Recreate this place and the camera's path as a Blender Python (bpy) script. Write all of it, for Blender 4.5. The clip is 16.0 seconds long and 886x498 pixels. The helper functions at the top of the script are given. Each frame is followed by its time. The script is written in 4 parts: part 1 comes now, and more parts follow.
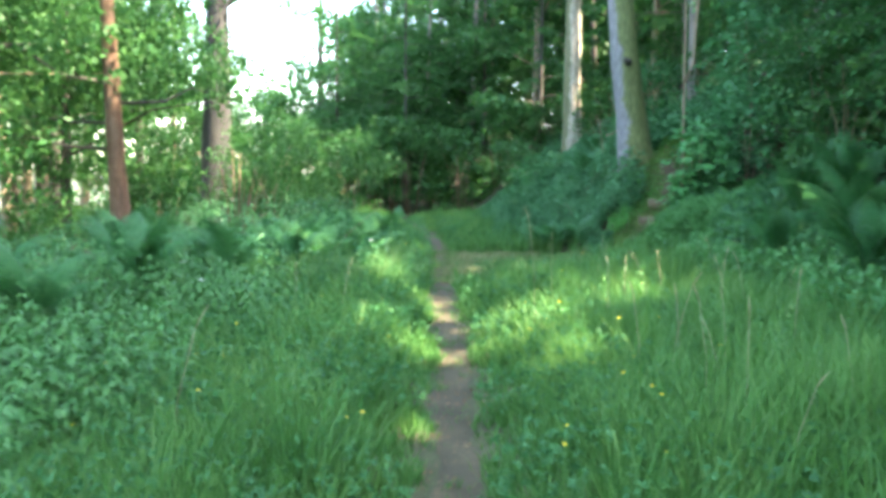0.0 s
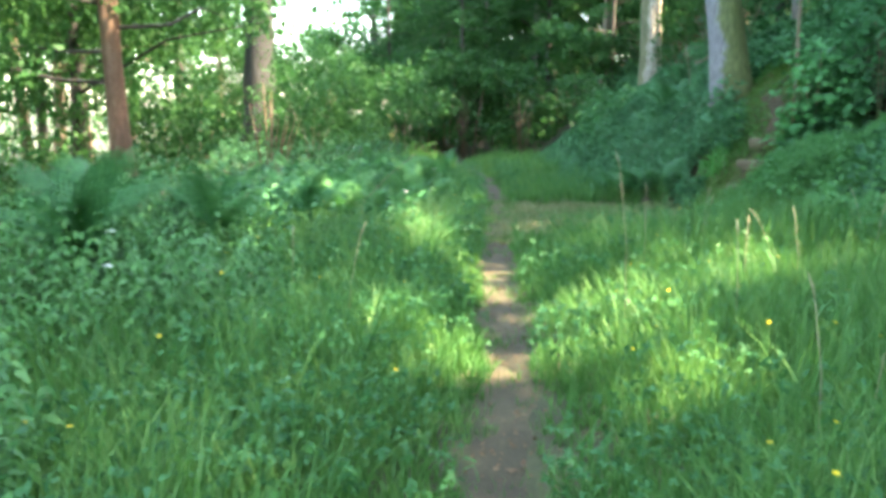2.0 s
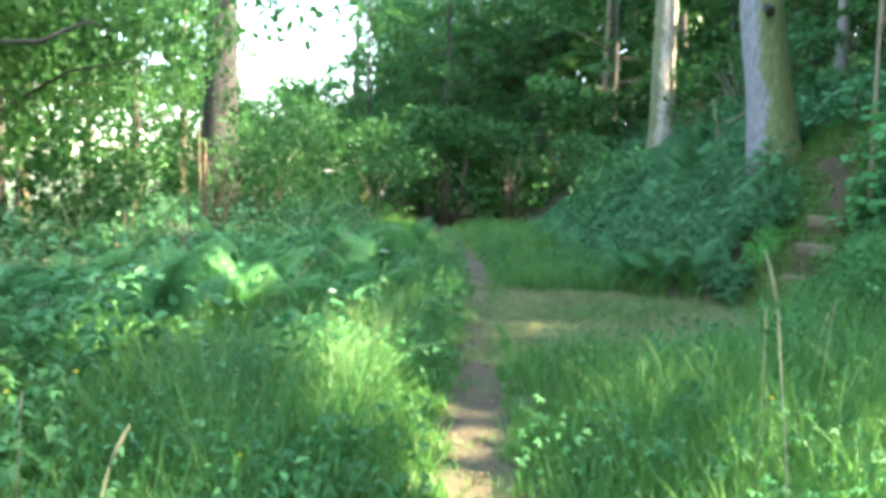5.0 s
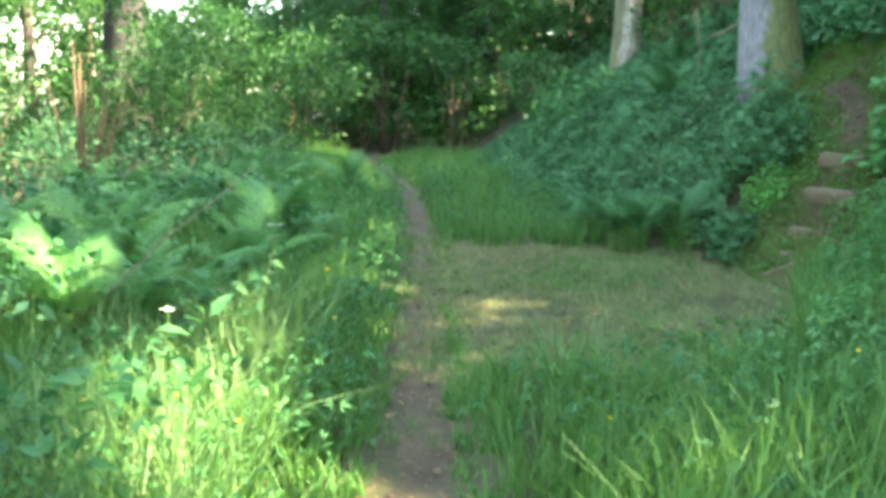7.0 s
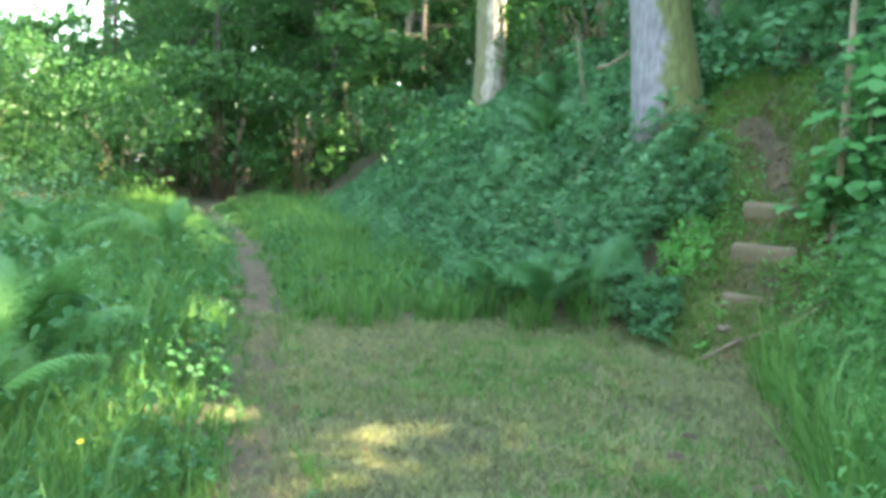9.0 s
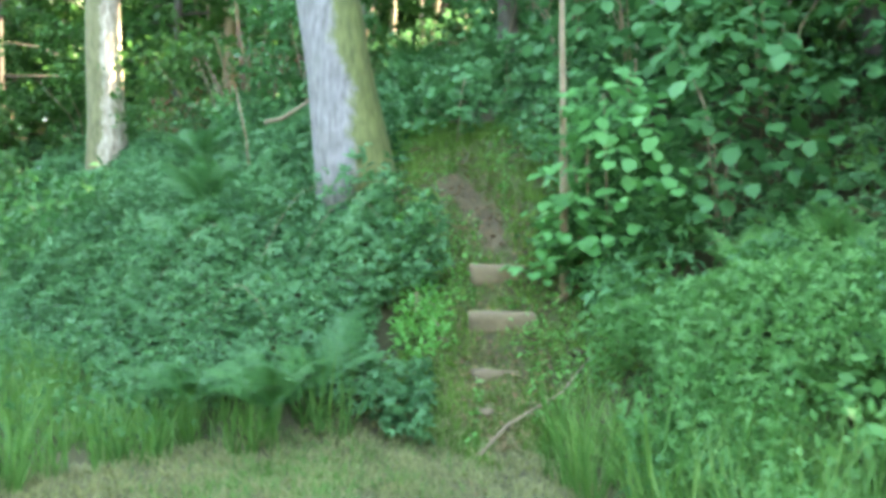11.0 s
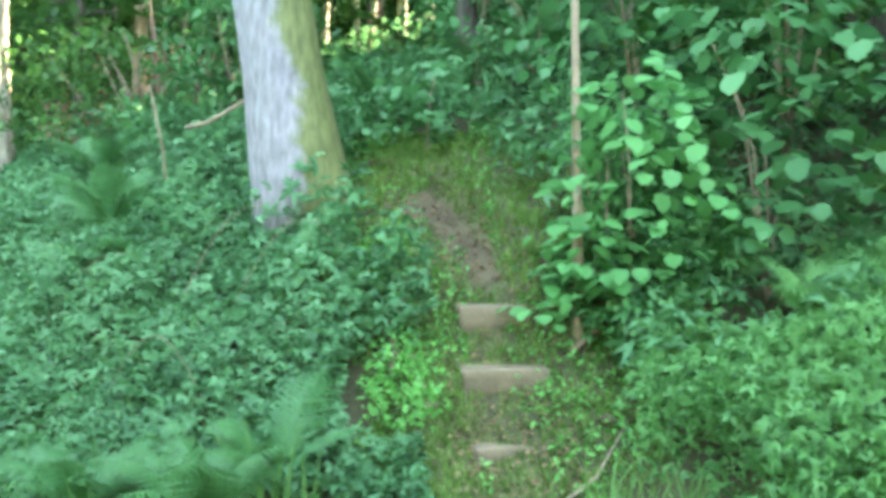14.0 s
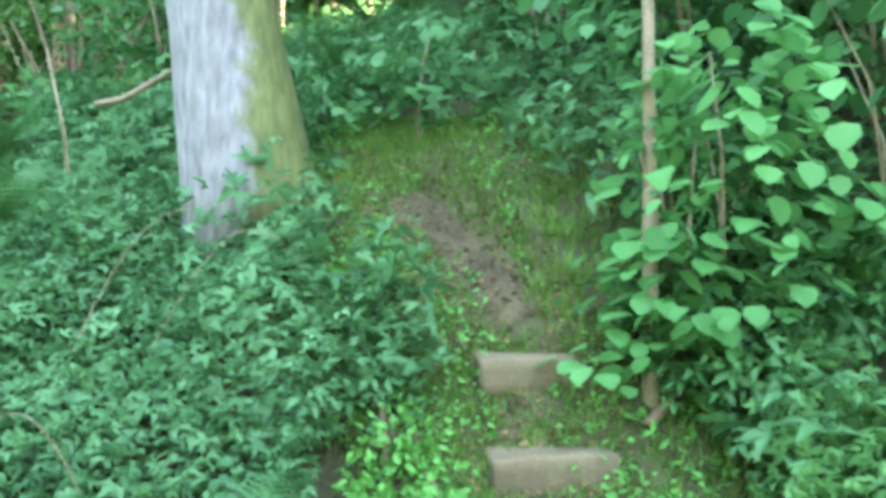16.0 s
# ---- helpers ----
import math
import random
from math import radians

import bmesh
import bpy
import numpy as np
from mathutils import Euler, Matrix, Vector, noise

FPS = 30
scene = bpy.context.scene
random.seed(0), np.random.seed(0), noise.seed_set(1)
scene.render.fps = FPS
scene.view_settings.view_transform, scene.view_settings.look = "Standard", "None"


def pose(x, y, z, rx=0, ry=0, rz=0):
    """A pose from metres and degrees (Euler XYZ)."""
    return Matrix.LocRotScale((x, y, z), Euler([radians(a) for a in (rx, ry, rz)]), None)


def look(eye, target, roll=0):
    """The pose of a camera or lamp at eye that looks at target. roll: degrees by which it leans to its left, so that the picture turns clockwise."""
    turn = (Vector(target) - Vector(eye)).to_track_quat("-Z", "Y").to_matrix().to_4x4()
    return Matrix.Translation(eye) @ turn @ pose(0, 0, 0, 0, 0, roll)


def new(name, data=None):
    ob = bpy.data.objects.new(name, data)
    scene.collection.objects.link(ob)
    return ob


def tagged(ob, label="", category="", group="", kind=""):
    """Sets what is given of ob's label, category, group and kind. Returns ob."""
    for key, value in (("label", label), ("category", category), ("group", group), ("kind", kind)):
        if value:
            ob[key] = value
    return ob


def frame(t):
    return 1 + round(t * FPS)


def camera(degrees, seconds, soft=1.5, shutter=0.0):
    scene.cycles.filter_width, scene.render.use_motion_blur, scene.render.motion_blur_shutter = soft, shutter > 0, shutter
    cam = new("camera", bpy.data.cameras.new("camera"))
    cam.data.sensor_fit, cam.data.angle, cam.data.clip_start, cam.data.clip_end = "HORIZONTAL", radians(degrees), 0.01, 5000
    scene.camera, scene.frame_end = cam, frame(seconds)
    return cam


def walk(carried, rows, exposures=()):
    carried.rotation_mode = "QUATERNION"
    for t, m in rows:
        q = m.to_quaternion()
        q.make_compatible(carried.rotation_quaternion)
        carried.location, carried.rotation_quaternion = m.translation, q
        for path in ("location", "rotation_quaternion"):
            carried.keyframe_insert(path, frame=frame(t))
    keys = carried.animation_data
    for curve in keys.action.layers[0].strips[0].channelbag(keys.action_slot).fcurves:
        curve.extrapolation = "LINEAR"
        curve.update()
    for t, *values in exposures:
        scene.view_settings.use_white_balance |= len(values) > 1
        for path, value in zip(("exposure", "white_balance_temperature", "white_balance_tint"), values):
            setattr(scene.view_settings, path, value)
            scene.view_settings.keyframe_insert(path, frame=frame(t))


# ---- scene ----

# ---- camera ----
cam = camera(58.1, 16.0, soft=4.1, shutter=0.0)
PATH = [
    (0, (2.001, 0.446, 1.522), (1.87, 2.432, 1.325), 1.3),
    (0.5, (2.018, 0.931, 1.494), (1.871, 2.918, 1.323), 1.2),
    (1, (1.967, 1.526, 1.456), (1.781, 3.504, 1.23), 2.0),
    (1.5, (1.942, 2.003, 1.443), (1.734, 3.973, 1.163), 1.1),
    (2, (1.922, 2.521, 1.419), (1.643, 4.472, 1.079), 0.8),
    (2.5, (1.861, 2.983, 1.406), (1.609, 4.937, 1.062), 1.1),
    (3, (1.836, 3.513, 1.396), (1.611, 5.474, 1.079), 0.7),
    (3.5, (1.799, 3.977, 1.367), (1.541, 5.93, 1.02), 1.3),
    (4, (1.721, 4.43, 1.429), (1.466, 6.391, 1.127), 2.2),
    (4.5, (1.733, 4.913, 1.363), (1.467, 6.888, 1.192), 2.5),
    (7, (1.574, 7.32, 1.429), (1.48, 9.283, 1.056), 2.8),
    (7.5, (1.568, 7.73, 1.449), (1.453, 9.685, 1.04), 3.5),
    (8, (1.491, 8.203, 1.45), (1.388, 10.173, 1.121), 4.3),
    (8.5, (1.451, 8.71, 1.372), (1.438, 10.695, 1.127), 3.3),
    (9, (1.445, 9.132, 1.391), (1.73, 11.095, 1.139), 3.0),
    (9.5, (1.417, 9.573, 1.384), (2.04, 11.461, 1.167), 1.2),
    (9.7, (1.413, 9.741, 1.379), (2.126, 11.595, 1.152), 1.0),
    (11.8, (0.926, 10.758, 1.383), (2.274, 12.231, 1.493), -0.6),
    (12, (0.967, 10.754, 1.393), (2.329, 12.212, 1.539), -0.9),
    (12.5, (0.917, 10.741, 1.404), (2.314, 12.16, 1.588), -0.5),
    (13, (0.998, 10.893, 1.375), (2.322, 12.387, 1.505), 0.4),
    (13.5, (1.265, 11.403, 1.378), (2.61, 12.884, 1.408), 0.6),
    (14, (1.545, 11.841, 1.392), (2.907, 13.306, 1.4), 0.6),
    (14.5, (1.8, 12.22, 1.402), (3.183, 13.664, 1.404), 1.1),
    (15, (2.035, 12.57, 1.441), (3.437, 13.996, 1.411), 1.1),
    (15.5, (2.253, 12.884, 1.477), (3.676, 14.287, 1.409), 0.8),
    (16, (2.351, 13.06, 1.488), (3.796, 14.443, 1.504), 0.7),
]
walk(cam, [(t, look(eye, target, roll)) for t, eye, target, roll in PATH], [(0, 4.12, 7200, 11), (2, 4.1, 7550, 11), (4, 4.1, 7500, 11), (4.7, 4.12, 7250, 11), (7, 4.22, 7900, 12), (8.5, 4.25, 7900, 12), (9.0, 4.55, 8000, 12), (9.5, 5.02, 8300, 12), (9.7, 5.05, 8300, 12), (12, 5.1, 8600, 14), (13, 5.28, 8600, 14), (14, 5.32, 8300, 12), (16, 5.3, 8300, 12)])

# ---- daylight ----
SUN_AZ, SUN_EL = 98.0, 50.0            # degrees from +y towards +x; above the horizon
world = bpy.data.worlds.new("world")
scene.world = world
world.use_nodes = True
wn = world.node_tree
sky = wn.nodes.new("ShaderNodeTexSky")
sky.sky_type, sky.sun_disc = "NISHITA", False
sky.sun_elevation, sky.sun_rotation = radians(SUN_EL), radians(SUN_AZ)
wn.links.new(sky.outputs[0], wn.nodes["Background"].inputs[0])
wn.nodes["Background"].inputs[1].default_value = 0.15
sun = new("sun", bpy.data.lights.new("sun", "SUN"))
sun.data.energy, sun.data.angle, sun.data.color = 2.8, radians(0.6), (1.0, 0.93, 0.78)
a, e = radians(SUN_AZ), radians(SUN_EL)
sun.matrix_world = look((math.sin(a) * math.cos(e) * 60, math.cos(a) * math.cos(e) * 60, math.sin(e) * 60), (0, 0, 0))

# ---- materials ----
rng = np.random.default_rng(7)


def node_material(name):
    m = bpy.data.materials.new(name)
    m.use_nodes = True
    return m, m.node_tree.nodes, m.node_tree.links


def ramp(nodes, stops):
    r = nodes.new("ShaderNodeValToRGB")
    els = r.color_ramp.elements
    while len(els) < len(stops):
        els.new(0.5)
    for el, (p, c) in zip(els, stops):
        el.position, el.color = p, (*c, 1)
    return r


def noise_tex(nodes, links, scale, detail=4.0, rough=0.6):
    c = nodes.new("ShaderNodeNewGeometry")
    n = nodes.new("ShaderNodeTexNoise")
    n.inputs["Scale"].default_value, n.inputs["Detail"].default_value, n.inputs["Roughness"].default_value = scale, detail, rough
    links.new(c.outputs["Position"], n.inputs["Vector"])
    return n


def leaf_material(name, dark, mid, light, through_light=0.35, rough=0.5, patch=0.9, single=False):
    """Leaves: a tone for each leaf, drifting slowly from plant to plant, and light that passes through them."""
    m, nodes, links = node_material(name)
    out, bsdf = nodes["Material Output"], nodes["Principled BSDF"]
    geo = nodes.new("ShaderNodeNewGeometry")
    n = noise_tex(nodes, links, patch, 2.0)
    mix = nodes.new("ShaderNodeMath")
    mix.operation = "MULTIPLY_ADD"
    mix.inputs[1].default_value = 0.6
    info = nodes.new("ShaderNodeObjectInfo")
    links.new(info.outputs["Random"] if single else geo.outputs["Random Per Island"], mix.inputs[0])
    off = nodes.new("ShaderNodeMath")
    off.operation = "MULTIPLY_ADD"
    off.inputs[1].default_value, off.inputs[2].default_value = 1.2, -0.4
    links.new(n.outputs["Fac"], off.inputs[0])
    links.new(off.outputs[0], mix.inputs[2])
    r = ramp(nodes, [(0.0, dark), (0.5, mid), (1.0, light)])
    links.new(mix.outputs[0], r.inputs[0])
    links.new(r.outputs[0], bsdf.inputs["Base Color"])
    bsdf.inputs["Roughness"].default_value = rough
    bsdf.inputs["Specular IOR Level"].default_value = 0.28
    tr = nodes.new("ShaderNodeBsdfTranslucent")
    links.new(r.outputs[0], tr.inputs["Color"])
    sh = nodes.new("ShaderNodeMixShader")
    sh.inputs[0].default_value = through_light
    links.new(bsdf.outputs[0], sh.inputs[1])
    links.new(tr.outputs[0], sh.inputs[2])
    links.new(sh.outputs[0], out.inputs["Surface"])
    return m


def rough_material(name, stops, scale, fine, bump=0.4, rough=0.85, dist=0.02, squash=1.0):
    """Bark, soil and stone: two scales of noise in the colour, and relief."""
    m, nodes, links = node_material(name)
    bsdf = nodes["Principled BSDF"]
    c = nodes.new("ShaderNodeNewGeometry")
    sc = nodes.new("ShaderNodeMapping")
    sc.inputs["Scale"].default_value = (1, 1, squash)
    links.new(c.outputs["Position"], sc.inputs["Vector"])
    big, small = nodes.new("ShaderNodeTexNoise"), nodes.new("ShaderNodeTexNoise")
    for t, s in ((big, scale), (small, fine)):
        t.inputs["Scale"].default_value, t.inputs["Detail"].default_value, t.inputs["Roughness"].default_value = s, 5.0, 0.65
        links.new(sc.outputs[0], t.inputs["Vector"])
    add = nodes.new("ShaderNodeMath")
    add.operation = "MULTIPLY_ADD"
    add.inputs[1].default_value = 0.55
    half = nodes.new("ShaderNodeMath")
    half.operation = "MULTIPLY"
    half.inputs[1].default_value = 0.45
    links.new(small.outputs["Fac"], half.inputs[0])
    links.new(big.outputs["Fac"], add.inputs[0])
    links.new(half.outputs[0], add.inputs[2])
    r = ramp(nodes, stops)
    links.new(add.outputs[0], r.inputs[0])
    links.new(r.outputs[0], bsdf.inputs["Base Color"])
    bsdf.inputs["Roughness"].default_value = rough
    b = nodes.new("ShaderNodeBump")
    b.inputs["Strength"].default_value, b.inputs["Distance"].default_value = bump, dist
    links.new(add.outputs[0], b.inputs["Height"])
    links.new(b.outputs[0], bsdf.inputs["Normal"])
    return m


def mossy_bark(name, bare, moss, side):
    """Smooth grey bark with green moss on the side that faces `side` and low down."""
    m, nodes, links = node_material(name)
    bsdf = nodes["Principled BSDF"]
    geo = nodes.new("ShaderNodeNewGeometry")
    n = noise_tex(nodes, links, 2.2, 6.0, 0.7)
    fine = nodes.new("ShaderNodeTexNoise")
    mp = nodes.new("ShaderNodeMapping")
    mp.inputs["Scale"].default_value = (1, 1, 0.3)
    links.new(geo.outputs["Position"], mp.inputs["Vector"])
    links.new(mp.outputs[0], fine.inputs["Vector"])
    fine.inputs["Scale"].default_value, fine.inputs["Detail"].default_value = 22.0, 6.0
    dot = nodes.new("ShaderNodeVectorMath")
    dot.operation = "DOT_PRODUCT"
    dot.inputs[1].default_value = side
    links.new(geo.outputs["Normal"], dot.inputs[0])
    m1 = nodes.new("ShaderNodeMath")
    m1.operation = "MULTIPLY_ADD"
    m1.inputs[1].default_value = 1.5
    links.new(n.outputs["Fac"], m1.inputs[0])
    links.new(dot.outputs["Value"], m1.inputs[2])
    edge = ramp(nodes, [(0.62, (0, 0, 0)), (0.85, (1, 1, 1))])
    links.new(m1.outputs[0], edge.inputs[0])
    c1 = ramp(nodes, [(0.3, bare[0]), (0.55, bare[1]), (0.75, bare[2])])
    c2 = ramp(nodes, [(0.3, moss[0]), (0.7, moss[1])])
    links.new(fine.outputs["Fac"], c1.inputs[0])
    links.new(fine.outputs["Fac"], c2.inputs[0])
    mix = nodes.new("ShaderNodeMix")
    mix.data_type = "RGBA"
    links.new(edge.outputs[0], mix.inputs[0])
    links.new(c1.outputs[0], mix.inputs[6])
    links.new(c2.outputs[0], mix.inputs[7])
    links.new(mix.outputs[2], bsdf.inputs["Base Color"])
    bsdf.inputs["Roughness"].default_value = 0.8
    b = nodes.new("ShaderNodeBump")
    b.inputs["Strength"].default_value, b.inputs["Distance"].default_value = 0.5, 0.012
    links.new(fine.outputs["Fac"], b.inputs["Height"])
    links.new(b.outputs[0], bsdf.inputs["Normal"])
    return m


GRASS = leaf_material("grass", (0.048, 0.155, 0.036), (0.09, 0.245, 0.056), (0.17, 0.32, 0.085), 0.42, 0.5, 2.2)
DRY = leaf_material("dry_grass", (0.14, 0.19, 0.06), (0.24, 0.27, 0.11), (0.38, 0.36, 0.19), 0.35, 0.6, 0.8)
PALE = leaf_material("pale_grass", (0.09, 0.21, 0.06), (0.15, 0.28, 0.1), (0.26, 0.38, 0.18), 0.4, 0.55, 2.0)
SEEDS = leaf_material("seed_head", (0.25, 0.24, 0.12), (0.36, 0.33, 0.19), (0.45, 0.4, 0.26), 0.25, 0.7)
HERB = leaf_material("herb_leaf", (0.03, 0.12, 0.04), (0.05, 0.19, 0.06), (0.09, 0.27, 0.09), 0.4, 0.5, 0.8)
BRAMBLE = leaf_material("bramble_leaf", (0.032, 0.12, 0.046), (0.076, 0.24, 0.094), (0.145, 0.35, 0.155), 0.4, 0.5, 1.6)
LIME = leaf_material("fresh_leaf", (0.06, 0.24, 0.05), (0.095, 0.35, 0.075), (0.14, 0.44, 0.11), 0.4, 0.5)
MOSSY = leaf_material("moss_herb_leaf", (0.06, 0.14, 0.03), (0.11, 0.24, 0.045), (0.18, 0.36, 0.075), 0.4, 0.6, 2.0)
CLEAVER = leaf_material("cleaver_leaf", (0.05, 0.18, 0.052), (0.09, 0.28, 0.082), (0.15, 0.37, 0.125), 0.45, 0.5)
FERN = leaf_material("fern_leaf", (0.03, 0.14, 0.045), (0.055, 0.205, 0.065), (0.1, 0.28, 0.085), 0.45, 0.5, 0.6)
BRACKEN = leaf_material("bracken_leaf", (0.06, 0.21, 0.06), (0.1, 0.3, 0.085), (0.17, 0.4, 0.13), 0.45, 0.5, 0.8)
NETTLE = leaf_material("nettle_leaf", (0.035, 0.14, 0.035), (0.07, 0.22, 0.055), (0.13, 0.31, 0.1), 0.35, 0.45, 1.6)
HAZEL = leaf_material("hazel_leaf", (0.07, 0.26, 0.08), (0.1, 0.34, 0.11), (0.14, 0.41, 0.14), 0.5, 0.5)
# Darker copy of the hazel leaf, with the shade of the bushes behind in its colour.
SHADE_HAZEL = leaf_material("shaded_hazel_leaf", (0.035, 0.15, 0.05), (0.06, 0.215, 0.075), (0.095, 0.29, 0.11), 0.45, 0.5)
HAZEL_LEAF = leaf_material("single_hazel_leaf", (0.07, 0.26, 0.08), (0.1, 0.34, 0.11), (0.14, 0.41, 0.14), 0.5, 0.5, 0.9, True)
WOODS = leaf_material("wood_leaf", (0.025, 0.09, 0.025), (0.045, 0.155, 0.04), (0.085, 0.22, 0.055), 0.45, 0.5, 0.35)
EDGE = leaf_material("sunny_leaf", (0.035, 0.12, 0.035), (0.065, 0.19, 0.05), (0.12, 0.27, 0.075), 0.5, 0.5, 0.5)
# Yellow stands for sun on a leaf patch, put into the leaf colour.
SUNLIT_YELLOW = leaf_material("sunlit_yellow_leaf", (0.35, 0.34, 0.08), (0.5, 0.46, 0.14), (0.6, 0.52, 0.25), 0.4, 0.5)
PETAL = leaf_material("petal", (0.7, 0.5, 0.02), (0.8, 0.6, 0.03), (0.85, 0.7, 0.05), 0.3, 0.4)
DEAD = rough_material("dead_stem", [(0.3, (0.08, 0.05, 0.03)), (0.6, (0.19, 0.12, 0.075)), (0.8, (0.3, 0.21, 0.13))], 6, 40, 0.3)
LITTER = leaf_material("fallen_leaf", (0.09, 0.05, 0.025), (0.18, 0.11, 0.055), (0.3, 0.2, 0.1), 0.1, 0.8)
SOIL = rough_material("trodden_soil", [(0.28, (0.028, 0.021, 0.011)), (0.5, (0.06, 0.047, 0.021)), (0.72, (0.135, 0.106, 0.05))], 3.0, 45, 0.6, 0.95, 0.02)
EARTH = rough_material("woodland_floor", [(0.3, (0.022, 0.02, 0.009)), (0.5, (0.05, 0.052, 0.018)), (0.7, (0.085, 0.09, 0.03))], 1.3, 30, 0.6, 0.95, 0.03)
STONE = rough_material("step_stone", [(0.3, (0.06, 0.05, 0.03)), (0.5, (0.135, 0.103, 0.058)), (0.7, (0.205, 0.157, 0.092))], 4.0, 60, 0.6, 0.9, 0.01)
BEECH = mossy_bark("beech_bark", ((0.13, 0.12, 0.118), (0.22, 0.21, 0.21), (0.29, 0.28, 0.28)), ((0.07, 0.09, 0.025), (0.16, 0.18, 0.06)), (0.82, -0.45, -0.12))
BIRCH = mossy_bark("pale_bark", ((0.22, 0.17, 0.12), (0.46, 0.39, 0.3), (0.62, 0.55, 0.45)), ((0.1, 0.1, 0.045), (0.2, 0.19, 0.09)), (-0.6, 0.3, -0.35))
PINEBARK = rough_material("red_bark", [(0.3, (0.07, 0.042, 0.026)), (0.5, (0.17, 0.092, 0.055)), (0.7, (0.27, 0.16, 0.1))], 7, 40, 0.8, 0.9, 0.03, 0.3)
DARKBARK = rough_material("dark_bark", [(0.3, (0.035, 0.03, 0.024)), (0.55, (0.085, 0.075, 0.06)), (0.75, (0.15, 0.14, 0.11))], 6, 40, 0.8, 0.9, 0.03, 0.3)
GREYBARK = rough_material("grey_bark", [(0.3, (0.12, 0.1, 0.08)), (0.55, (0.25, 0.22, 0.18)), (0.75, (0.36, 0.33, 0.28))], 6, 40, 0.6, 0.9, 0.02, 0.3)
# Darker than the other dark bark: the shade on the oak is in its colour.
SHADED_OAKBARK = rough_material("shaded_oak_bark", [(0.3, (0.018, 0.017, 0.015)), (0.55, (0.045, 0.042, 0.037)), (0.75, (0.085, 0.08, 0.07))], 6, 30, 0.8, 0.9, 0.03, 0.3)
TWIG = rough_material("twig_bark", [(0.3, (0.14, 0.1, 0.06)), (0.6, (0.3, 0.23, 0.15)), (0.8, (0.42, 0.34, 0.24))], 12, 70, 0.4)


# ---- lie of the land ----
TOE_Y = [-30, 0, 6, 11, 13.6, 14.9, 16, 19, 25, 34, 60, 400]
TOE_X = [7.5, 6.3, 5.7, 5.0, 4.3, 3.2, 2.6, 1.8, 0.9, -0.5, -4, -4]
WAY_Y = [-30, 0, 6.7, 9.5, 13.5, 15.4, 19.7, 24, 40]
WAY_X = [2.6, 2.0, 1.71, 1.42, 1.12, 0.97, 0.38, -0.7, -6]


def toe(y):
    return np.interp(y, TOE_Y, TOE_X)


def way(y):
    return np.interp(y, WAY_Y, WAY_X)


def bank_in(x, y):
    """How far (x, y) lies up the bank from its foot."""
    lean = (toe(np.asarray(y) + 0.3) - toe(np.asarray(y) - 0.3)) / 0.6
    return (x - toe(y)) / np.sqrt(1 + lean * lean)


def land(x, y):
    """Height of the ground: a level ride, a bank to one side, a gentle fall to the other."""
    x, y = np.asarray(x, float), np.asarray(y, float)
    d = bank_in(x, y) - 0.25
    s = 0.5 * (d + np.sqrt(d * d + 0.05))
    up = np.where(s < 2.7, 0.8 * s, 2.16 + 0.42 * (np.minimum(s, 14) - 2.7) + 0.05 * (np.clip(s, 14, 60) - 14))
    left = np.clip(way(y) - 2.6 - x, 0, 30)
    down = -0.07 * left
    bumps = 0.035 * np.sin(1.7 * x + 0.6 * y) * np.sin(1.1 * y - 0.5 * x) + 0.02 * np.sin(4.1 * x + 2.3) * np.sin(3.7 * y)
    near = np.clip(np.abs(x - way(y)) / 0.8 - 0.2, 0, 1)
    rut = -0.035 * np.exp(-((x - way(y)) / 0.22) ** 2)
    return up + down + bumps * near + rut


# Sun patches wanted on the ground, as (x, y, half-width, half-depth); crowns are cut open for them.
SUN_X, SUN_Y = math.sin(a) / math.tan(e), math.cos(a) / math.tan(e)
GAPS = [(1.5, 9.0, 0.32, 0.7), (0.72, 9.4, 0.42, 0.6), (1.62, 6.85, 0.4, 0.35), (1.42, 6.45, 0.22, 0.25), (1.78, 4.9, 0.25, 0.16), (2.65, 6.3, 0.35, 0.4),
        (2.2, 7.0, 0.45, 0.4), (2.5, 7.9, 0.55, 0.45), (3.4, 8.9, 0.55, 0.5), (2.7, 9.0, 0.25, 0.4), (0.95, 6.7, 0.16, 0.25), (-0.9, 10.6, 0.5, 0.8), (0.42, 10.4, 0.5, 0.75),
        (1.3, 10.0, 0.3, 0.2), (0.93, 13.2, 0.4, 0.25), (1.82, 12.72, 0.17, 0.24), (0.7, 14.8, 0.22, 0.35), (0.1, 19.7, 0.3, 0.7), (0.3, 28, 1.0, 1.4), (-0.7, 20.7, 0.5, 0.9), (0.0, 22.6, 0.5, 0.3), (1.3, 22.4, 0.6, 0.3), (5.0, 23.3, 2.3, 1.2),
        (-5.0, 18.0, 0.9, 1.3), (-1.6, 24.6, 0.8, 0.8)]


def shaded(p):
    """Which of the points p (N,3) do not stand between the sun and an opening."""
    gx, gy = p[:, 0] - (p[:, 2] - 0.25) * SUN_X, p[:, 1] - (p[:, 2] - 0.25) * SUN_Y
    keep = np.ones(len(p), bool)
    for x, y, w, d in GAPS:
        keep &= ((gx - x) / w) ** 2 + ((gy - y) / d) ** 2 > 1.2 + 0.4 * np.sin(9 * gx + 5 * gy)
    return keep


# ---- mesh helpers ----
def sheet(name, verts, faces):
    me = bpy.data.meshes.new(name)
    me.from_pydata([tuple(v) for v in verts], [], faces)
    me.polygons.foreach_set("use_smooth", [True] * len(me.polygons))
    me.update()
    return me


